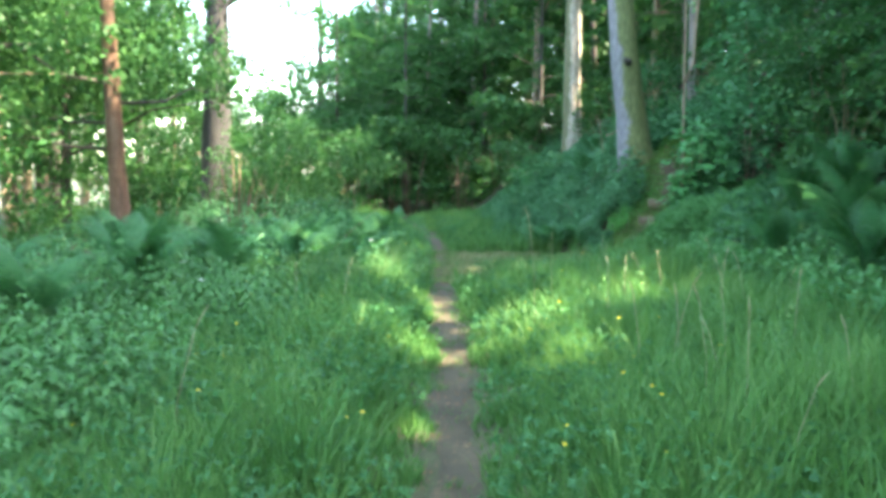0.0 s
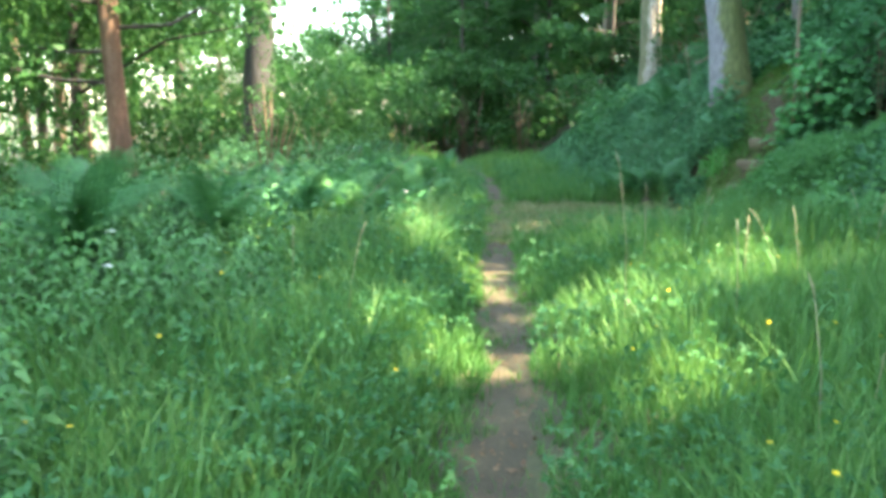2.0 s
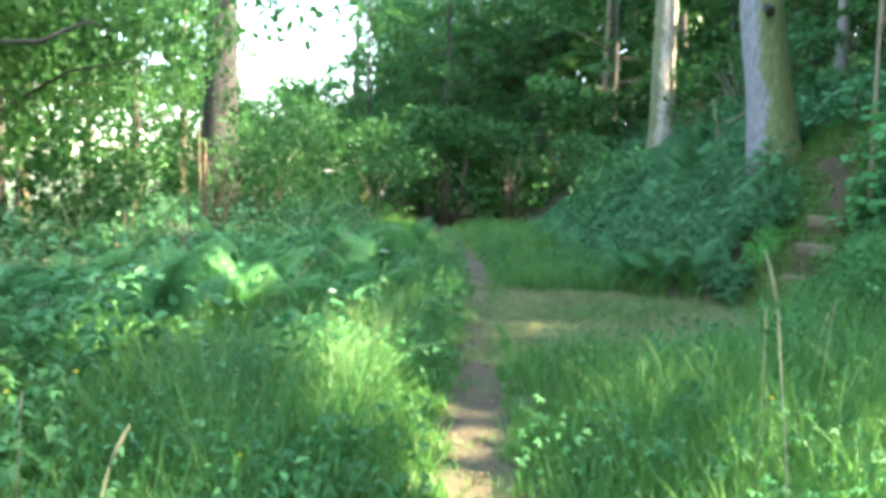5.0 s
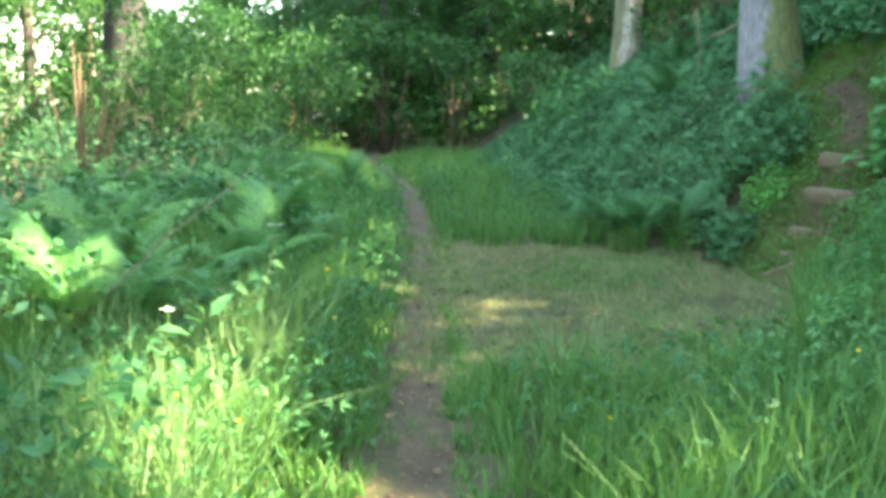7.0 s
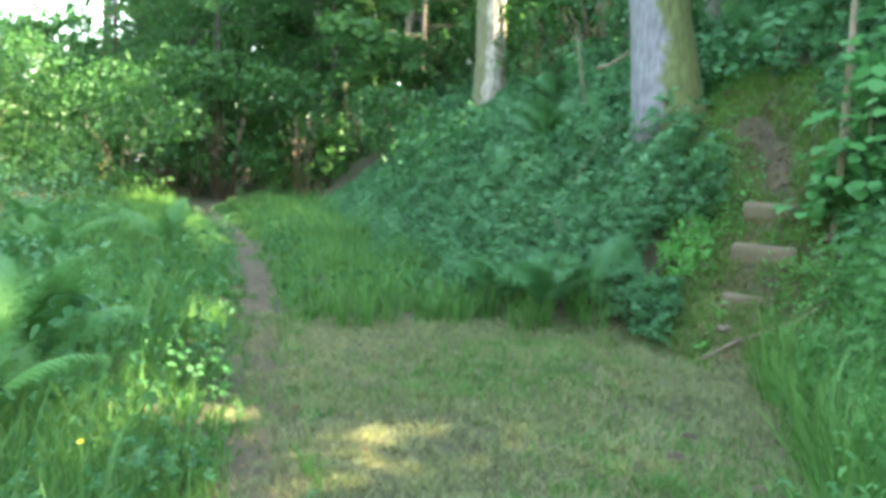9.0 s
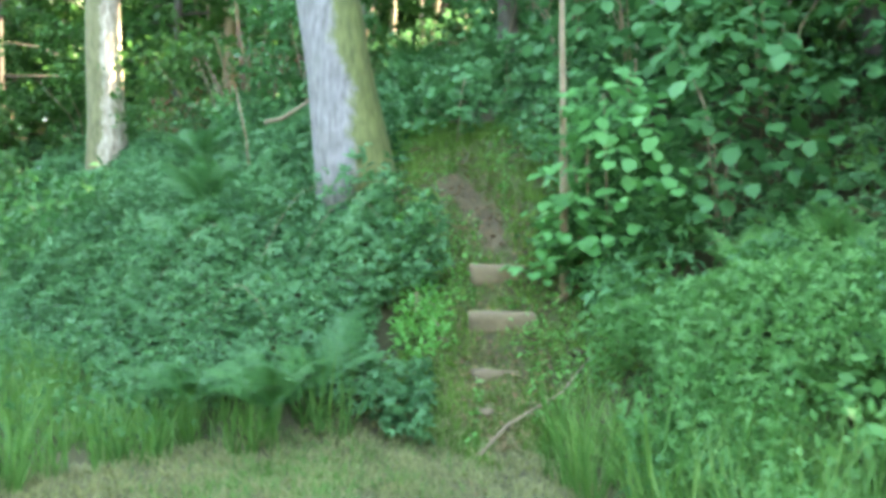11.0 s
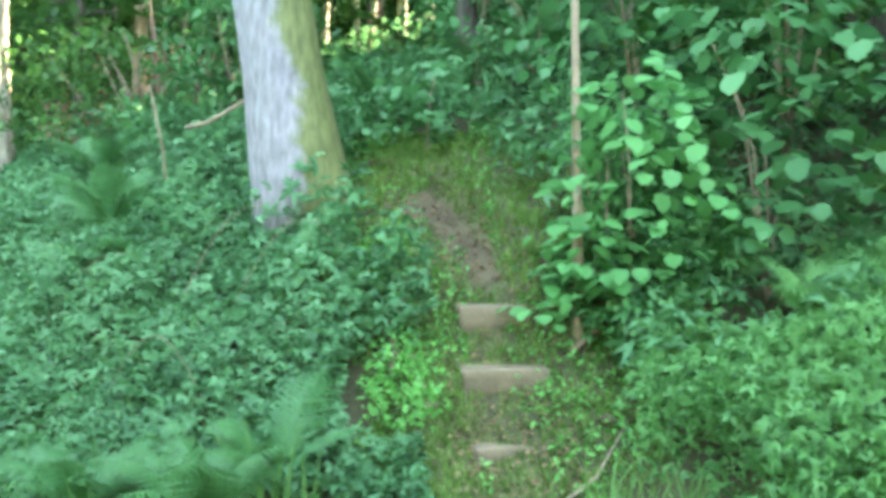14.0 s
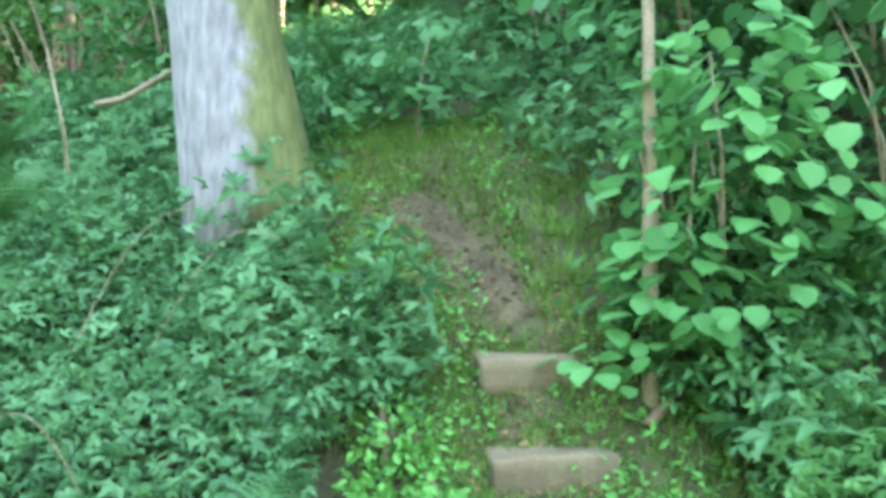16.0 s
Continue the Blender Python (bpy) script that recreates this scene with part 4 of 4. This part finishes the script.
def spray_tree(x, y, height, r, low, reach, boughs, label, leaf=WOODS, bark=DARKBARK, toward=None, size=0.075, per=150):
    """A tree whose long boughs hold their leaves in flat, layered, drooping sprays."""
    z = float(land(x, y))
    t = thing("spray_tree", x, y, z, label, "tree", "spray trees")
    part("trunk", tubes("trunk", [trunk_run(x, y, z, height, r, (0, 0), 1.3, bow=0.04)], 9, 0.15), bark, t)
    locs, heads = [], []
    for i in range(boughs):
        h = low + (height - low) * i / boughs
        a = i * 2.4 + rng.uniform(-0.3, 0.3) if toward is None else toward + rng.normal(0, 0.75)
        far = reach * rng.uniform(0.7, 1.1) * (1.1 - 0.6 * i / boughs)
        out, across = np.array([math.cos(a), math.sin(a), 0]), np.array([-math.sin(a), math.cos(a), 0])
        bend = [out * far * s + np.array([0, 0, h + far * (0.22 * s - 0.42 * s * s)]) for s in (0, 0.35, 0.7, 1.0)]
        b = 0.006 + 0.006 * far
        part("bough", tubes("bough", [(bend, [b, b * 0.75, b * 0.45, b * 0.15])], 5), bark, t)
        s = rng.uniform(0.25, 1.05, int(per * far))
        w = rng.normal(0, 0.5, len(s)) * far * 0.42 * (1.15 - s)
        q = out[None] * (far * s)[:, None] + across[None] * w[:, None]
        q[:, 2] = h + far * (0.22 * s - 0.42 * s * s) - 0.3 * np.abs(w) + rng.normal(0, 0.03, len(s))
        locs.append(q)
        heads.append(a - math.pi / 2 + np.sign(-w) * 0.8 + rng.normal(0, 0.4, len(s)))
    locs, heads = np.concatenate(locs), np.concatenate(heads)
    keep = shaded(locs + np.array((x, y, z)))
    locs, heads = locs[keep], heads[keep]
    part("foliage", scatter_mesh("foliage", SMALL_V, SMALL_F, turns(len(locs), heads, 0.25, size * rng.uniform(0.7, 1.4, len(locs)), -0.3), locs), leaf, t)


for x, y, h in ((7.5, 7.0, 6.5), (7.7, 10.0, 7.0), (7.9, 12.6, 7.5), (7.6, 4.0, 6.0)):
    spray_tree(x, y, h, 0.09, 0.9, 2.1, 30, "slim tree with flat drooping leaf sprays over the bank", WOODS, toward=math.pi, size=0.085)
for x, y, h in ((9.0, 14.3, 8.5), (8.9, 11.7, 8.0), (-1.4, 29.5, 9), (1.4, 30.5, 9), (3.3, 27.0, 8), (5.6, 24.2, 8), (-4.6, 33.0, 8), (6.6, 21.6, 7), (8.4, 16.8, 8)):
    spray_tree(x, y, h, 0.1, 1.0, 2.6, 34, "shaded woodland tree with layered drooping boughs", WOODS, size=0.12, per=130)


# ---- ferns ----
def frond_mesh(length=1.0, pairs=15, leaf=FERN):
    """One frond: an arching midrib with toothed side leaflets that shorten to the tip."""
    v, f = [], []

    def tri(a, b, c):
        f.append((len(v), len(v) + 1, len(v) + 2))
        v.extend((a, b, c))

    def rib(s):
        return Vector((length * 0.09 * s * s, length * (0.95 * s - 0.12 * s * s), length * (0.62 * s - 0.6 * s * s)))

    for i in range(12):
        p, q = rib(i / 12), rib((i + 1) / 12)
        w = 0.006 * (1 - i / 13)
        tri(p - Vector((w, 0, 0)), p + Vector((w, 0, 0)), q)
    for i in range(pairs):
        s = 0.2 + 0.78 * i / pairs
        reach = length * 0.3 * math.sin(math.pi * min(1, 0.22 + 0.8 * (1 - s))) ** 0.9 * (1.15 - s)
        base, ahead = rib(s), (rib(min(s + 0.05, 1)) - rib(s)).normalized()
        for side in (-1, 1):
            k = noise.noise(Vector((i * 1.7, side * 3.1, length * 9)))
            out = (Vector((side, 0, 0)) + ahead * (0.5 + 0.35 * k) - Vector((0, 0, 0.2 + 0.3 * k))).normalized()
            far = reach * (1 + 0.25 * k)

            def along(u):
                return base + out * far * u + ahead * far * 0.18 * u * u - Vector((0, 0, far * 0.25 * u * u))

            for j in range(7):
                p, q, m = along(j / 7), along((j + 1) / 7), along((j + 0.85) / 7)
                h = length * 0.056 * (1 - 0.85 * j / 7) * (1.2 - s)
                tri(p - ahead * h * 0.28, q - ahead * h * 0.22, p + ahead * h * 0.28)
                tri(p + ahead * h * 0.28, q - ahead * h * 0.22, q + ahead * h * 0.22)
                tri(p, q, m + ahead * h)
                tri(p, m - ahead * h, q)
    me = bpy.data.meshes.new("frond")
    me.from_pydata([tuple(p) for p in v], [], f)
    me.update()
    me.materials.append(leaf)
    return me


FRONDS = [frond_mesh(1.0, 17), frond_mesh(0.85, 15), frond_mesh(1.15, 19)]
BRIGHT_FRONDS = [frond_mesh(1.0, 17, BRACKEN), frond_mesh(0.85, 15, BRACKEN), frond_mesh(1.15, 19, BRACKEN)]


def fern(x, y, size, count, label, rise=0.25, lift=0.0, fronds=FRONDS):
    t = thing("fern", x, y, float(land(x, y)) + lift, label, "fern", "ferns")
    for i in range(count):
        ob = new("frond", fronds[int(rng.integers(3))])
        ob.parent = t
        a = 360 * i / count + rng.uniform(-20, 20)
        ob.matrix_local = pose(0, 0, -0.03, rng.uniform(5, 35) + rise * 60, rng.uniform(-15, 15), a) @ Matrix.Scale(size * rng.uniform(0.75, 1.15), 4)
    return t


for x, y, s, n in [(3.1, 14.95, 0.75, 10), (3.45, 15.0, 0.7, 8), (2.8, 15.5, 0.6, 8), (3.6, 17.6, 0.7, 7), (3.9, 18.2, 0.9, 7), (4.3, 19.4, 0.9, 7), (6.0, 17.6, 0.9, 8), (5.7, 18.8, 0.9, 7), (6.6, 17.2, 0.9, 7), (6.8, 19, 0.9, 7)]:
    fern(x, y, s, n, "green fern with arching toothed fronds on the bank", 0.3, 0.2)
for x, y, s, n in [(5.7, 8.6, 1.25, 9), (6.1, 9.8, 1.3, 9), (6.6, 8.4, 1.3, 9), (5.5, 10.6, 1.2, 9), (6.0, 7.2, 1.25, 9), (6.1, 11.5, 1.0, 9), (6.5, 10.9, 1.3, 9), (6.8, 6.2, 1.3, 9), (6.3, 5.2, 1.2, 9), (7.1, 9.6, 1.3, 9), (6.8, 4.2, 1.3, 9), (7.2, 7.4, 1.3, 9)]:
    fern(x, y, s, n, "large bracken fern hanging over the ride from the bank", 0.5, 0.3)
for x, y, s, n in [(-0.05, 11.15, 0.7, 8), (-0.45, 11.0, 0.7, 8), (0.1, 12.2, 0.75, 8), (-0.9, 11.3, 0.75, 8), (0.0, 13.1, 0.8, 8), (-0.5, 11.9, 0.75, 8), (-0.9, 12.3, 0.8, 8), (-1.3, 11.6, 0.8, 8), (-1.7, 12.4, 0.8, 7), (-2.1, 11.4, 0.8, 7), (-0.9, 13.0, 0.7, 7), (-1.5, 13.5, 0.8, 7), (-2.4, 12.8, 0.8, 7), (-0.4, 14.6, 0.7, 7), (-1.2, 15.2, 0.8, 7), (-2.3, 15.0, 0.8, 7),
                   (-1.0, 7.0, 0.9, 8), (-1.5, 7.6, 0.9, 8), (-0.7, 8.3, 0.8, 8), (-1.9, 8.6, 0.9, 7), (-1.2, 9.3, 0.8, 7), (-0.4, 9.6, 0.7, 7), (-2.3, 9.6, 0.9, 7), (-1.9, 6.4, 0.9, 8), (-1.2, 5.8, 0.9, 8), (-1.0, 16.6, 0.7, 7), (-0.3, 18.0, 0.7, 7), (-1.6, 17.8, 0.8, 7)]:
    fern(x, y, s, n, "light green bracken among verge grass" if y > 10 else "green fern rising from the nettles beside a footpath", 0.4, 0.2 if y > 10 else 0.4, BRIGHT_FRONDS if y > 10 else FRONDS)
for x, y, s, n in [(5.4, 13.85, 0.55, 11), (5.75, 13.5, 0.6, 11), (5.3, 13.4, 0.55, 10), (5.65, 13.0, 0.6, 10), (6.0, 13.1, 0.6, 10), (5.05, 13.65, 0.48, 9), (5.2, 12.7, 0.55, 9), (4.95, 13.2, 0.5, 9), (5.5, 12.4, 0.55, 9)]:
    fern(x, y, s, n, "yellow-green bracken standing at the bank foot beside steps", 0.45, 0.12, BRIGHT_FRONDS)


# ---- steps and stones ----
def slab(x, y, z, w, d, h, turn, label, seed):
    """A rough stone tread with chipped, rounded edges."""
    bm = bmesh.new()
    bmesh.ops.create_cube(bm, size=1.0)
    bmesh.ops.scale(bm, vec=(w, d, h), verts=bm.verts)
    bmesh.ops.bevel(bm, geom=bm.edges[:], offset=0.006, segments=1, affect="EDGES")
    bmesh.ops.subdivide_edges(bm, edges=bm.edges[:], cuts=2, use_grid_fill=True)
    for v in bm.verts:
        v.co += Vector((noise.noise(v.co * 7 + Vector((seed, 0, 0))), noise.noise(v.co * 6 + Vector((0, seed, 0))), noise.noise(v.co * 7 + Vector((0, 0, seed))))) * 0.009
    me = bpy.data.meshes.new("stone_step")
    bm.to_mesh(me)
    bm.free()
    me.polygons.foreach_set("use_smooth", [True] * len(me.polygons))
    ob = part("stone_step", me, STONE)
    ob.matrix_world = pose(x, y, z - h / 2, 3, rng.uniform(-2, 2), turn)
    return tagged(ob, label, "step", "stone steps")


slab(4.96, 15.09, 1.085, 0.4, 0.24, 0.14, -38, "pale worn stone step set in the bank", 2.0)
slab(4.79, 14.84, 0.775, 0.47, 0.26, 0.14, -38, "pale flat stone step set in bare earth", 5.0)
slab(4.53, 14.62, 0.43, 0.3, 0.26, 0.12, -30, "broken stone step at the bank foot", 8.0)
slab(4.74, 14.46, 0.42, 0.24, 0.24, 0.11, -48, "broken stone step half of the lowest tread", 11.0)


def pebble(x, y, r, label, material=STONE):
    bm = bmesh.new()
    bmesh.ops.create_icosphere(bm, subdivisions=3, radius=r)
    for v in bm.verts:
        v.co *= 1 + 0.35 * noise.noise(v.co * (1.6 / r) * 0.6 + Vector((x, y, 0)))
        v.co.z *= 0.6
    me = bpy.data.meshes.new("stone")
    bm.to_mesh(me)
    bm.free()
    me.polygons.foreach_set("use_smooth", [True] * len(me.polygons))
    ob = part("stone", me, material)
    ob.location = (x, y, float(land(x, y)) + r * 0.35)
    return tagged(ob, label, "stone", "loose stones")


for x, y, r in [(4.42, 15.25, 0.07), (4.25, 14.35, 0.05), (3.05, 12.45, 0.05), (3.25, 12.75, 0.045), (3.3, 12.15, 0.04), (4.95, 14.25, 0.05), (4.36, 14.95, 0.045)]:
    pebble(x, y, r, "small rounded brown stone lying on soil", STONE if y > 14.3 else SOIL)


def stick(points, r, label, material=TWIG, name="fallen_stick", category="stick"):
    p = [(x, y, float(land(x, y)) + h) for x, y, h in points]
    return tagged(part(name, tubes(name, [(p, [r * (1 - 0.6 * i / len(p)) for i in range(len(p))])], 7, 0.3), material), label, category)


stick([(3.95, 14.05, 0.03), (4.25, 14.15, 0.05), (4.65, 14.1, 0.04), (4.95, 14.15, 0.05)], 0.011, "long crooked fallen stick below stone steps")
stick([(4.3, 15.2, 0.05), (4.45, 15.4, 0.12), (4.62, 15.5, 0.1)], 0.014, "thin pale twig among herbs by steps")
stick([(4.38, 15.0, 0.04), (4.4, 15.25, 0.07), (4.45, 15.5, 0.05)], 0.01, "thin pale twig on the ground")
stick([(5.1, 14.6, 0.05), (5.35, 14.55, 0.08), (5.6, 14.5, 0.06)], 0.022, "short broken orange-brown branch", DEAD)
stick([(4.28, 17.7, 0.84), (4.38, 17.55, 0.82), (4.5, 17.42, 0.86), (4.62, 17.2, 0.95)], 0.02, "mossy bent branch beside the grey trunk", TWIG, "fallen_branch", "branch")
stick([(4.3, 18.0, -0.05), (4.24, 18.05, 0.7), (4.15, 18.1, 1.25)], 0.011, "bare upright dead stick by the bank tree")
stick([(7.0, 13.6, 1.2), (6.9, 13.2, 1.5), (6.7, 12.9, 1.9), (6.5, 12.7, 2.1)], 0.02, "pale bare hanging branch over dark bramble", TWIG, "bare_branch", "branch")
stick([(-0.1, 10.7, 0.45), (0.12, 10.8, 0.72), (0.34, 10.86, 0.93), (0.53, 10.91, 1.11)], 0.0045, "pale bramble stem arching over the verge")


def dead_stems(x, y, n, h, label):
    t = thing("dead_plant", x, y, float(land(x, y)), label, "dead plant")
    for i in range(n):
        a = rng.uniform(0, 6.28)
        q = rng.uniform(0.05, 0.4)
        hh = h * rng.uniform(0.6, 1.1)
        part("stem", tubes("stem", [([(q * math.cos(a) * 0.5, q * math.sin(a) * 0.5, -0.05), (q * math.cos(a), q * math.sin(a), hh * 0.6), (q * math.cos(a) * 1.6, q * math.sin(a) * 1.6, hh)], [0.02, 0.014, 0.005])], 6), DEAD, t)


dead_stems(-3.5, 17.1, 11, 1.9, "upright reddish-brown dead stems in the hedge")
dead_stems(5.2, 20.2, 9, 1.7, "brown dead stems standing on the shaded bank")
for x, y, h in ((5.0, 20.6, 1.3), (6.0, 21.4, 1.5), (4.5, 21.2, 1.0)):
    shrub("dead_shrub", x, y, h, 0.6, LITTER, "withered shrub with brown dead leaves on the bank", clumps=9, per=300, size=0.08, group="dead shrubs")
for x, y in ((-0.9, 27.2), (0.9, 26.4), (2.0, 28.2), (-2.2, 27.8)):
    dead_stems(x, y, 9, 2.2, "bare brown twigs standing at the end of the ride")
dead_stems(-1.9, 13.4, 6, 0.8, "brown dead bracken stalks among ferns")



def cane(x, y, reach, high, turn):
    """A thin bramble cane that rises from the ground, arches over and dips again."""
    dx, dy = math.cos(turn) * reach, math.sin(turn) * reach
    pts = [(x + dx * s, y + dy * s, float(land(x + dx * s, y + dy * s)) + high * math.sin(math.pi * min(1, 0.04 + s * 0.9)) - 0.03) for s in [k / 11 for k in range(12)]]
    ob = part("bramble_cane", tubes("bramble_cane", [(pts, [0.0028 - 0.00014 * k for k in range(12)])], 5), TWIG if rng.uniform() < 0.25 else CLEAVER)
    return tagged(ob, "thin arching bramble cane above the bank cover", "bramble cane", "bramble canes")


for i in range(15):
    y = rng.uniform(14.9, 18.0)
    x = float(toe(y)) + rng.uniform(0.4, 1.7)
    if x < 4.3:
        cane(x, y, rng.uniform(0.6, 1.1), rng.uniform(0.4, 0.7), rng.uniform(0, 6.28))
for i in range(16):
    y = rng.uniform(5, 13.0)
    cane(float(toe(y)) + rng.uniform(0.5, 1.6), y, rng.uniform(0.6, 1.1), rng.uniform(0.6, 0.9), rng.uniform(0, 6.28))

# ---- seed heads, flowers ----
def seed_grass(x, y, h, lean, label):
    t = thing("seed_grass", x, y, float(land(x, y)), label, "grass stalk", "seeding grasses")
    top = (lean[0], lean[1], h)
    part("stalk", tubes("stalk", [([(0, 0, -0.02), (lean[0] * 0.3, lean[1] * 0.3, h * 0.6), top], [0.003, 0.0025, 0.002])], 5), SEEDS, t)
    tip = (lean[0] * 1.5, lean[1] * 1.5, h * 1.13)
    part("seed_head", tubes("seed_head", [([top, (lean[0] * 1.2, lean[1] * 1.2, h * 1.06), tip], [0.003, 0.005, 0.0015])], 6, 0.3), SEEDS, t)


seed_grass(2.37, 7.42, 1.07, (-0.08, 0.0), "tall pale grass stalk with drooping seed head")
for i in range(34):
    y = rng.uniform(3.6, 10.4)
    x = way(y) + (rng.uniform(1.0, 3.3) if rng.uniform() < 0.75 else -rng.uniform(0.9, 1.6))
    if clearing(x, y) < -0.35:
        seed_grass(float(x), float(y), rng.uniform(0.6, 0.85), (rng.normal(0, 0.08), rng.normal(0, 0.08)), "pale seeding grass stalk above the meadow")

FLOWER_V = [(0, 0, 0)] + [(math.cos(a) * r, math.sin(a) * r, 0.35 * r) for a, r in ((k * math.pi / 5, 1.0 if k % 2 else 0.7) for k in range(10))]
FLOWER_F = [(0, 1 + k, 1 + (k + 1) % 10) for k in range(10)]
PETALS = scatter_mesh("petals", FLOWER_V, FLOWER_F, np.eye(3)[None] * 0.012, np.zeros((1, 3)))
PETALS.materials.append(PETAL)
STALK = tubes("stalk", [([(0, 0, 0), (0.01, 0.0, 0.25), (0, 0, 0.5)], [0.002, 0.002, 0.0015])], 4)
STALK.materials.append(GRASS)
for i in range(70):
    y = rng.uniform(2.2, 12)
    x = float(way(y) + rng.choice([-1, 1]) * rng.uniform(0.35, 1.9))
    if clearing(x, y) > -0.05:
        continue
    t = thing("buttercup", x, y, float(land(x, y)) - 0.01, "small yellow buttercup on a thin stalk in grass", "flower", "buttercups")
    s, p = new("stalk", STALK), new("petals", PETALS)
    s.parent = p.parent = t
    p.matrix_local = pose(0, 0, 0.5, rng.uniform(-25, 25), rng.uniform(-25, 25), rng.uniform(0, 360))
PARSLEY = leaf_material("white_floret", (0.6, 0.6, 0.5), (0.72, 0.72, 0.62), (0.8, 0.8, 0.72), 0.3, 0.6)
for x, y, h in ((0.62, 10.89, 0.84), (0.5, 9.95, 0.66), (-0.35, 6.3, 0.8), (0.05, 5.6, 0.74)):
    t = thing("white_umbel", x, y, float(land(x, y)), "small white umbel flower on a thin stalk in the verge", "flower", "white umbels")
    part("stalk", tubes("stalk", [([(0, 0, -0.02), (0.02, 0.0, h * 0.6), (0, 0, h)], [0.003, 0.0025, 0.002])], 5), GRASS, t)
    spots = [(0.028 * math.cos(2.4 * k) * math.sqrt(k / 9), 0.028 * math.sin(2.4 * k) * math.sqrt(k / 9), h + 0.004 * math.cos(k)) for k in range(10)]
    part("florets", scatter_mesh("florets", FLOWER_V, FLOWER_F, turns(10, tilt=0.3, scale=np.full(10, 0.008)), np.array(spots)), PARSLEY, t)
# Sunlit leaves at the end of the verge; the light is painted as yellow leaf colour.
part("foliage", cloud([(0, 0, 0.45, 0.2), (0.05, 0, 0.75, 0.16), (-0.1, 0, 1.25, 0.14)], 900, 0.09, 0.9), SUNLIT_YELLOW, thing("sunlit_plant", -2.7, 24.7, 0.0, "plant at the hedge foot with sunlight painted into yellowish leaves", "plant"))
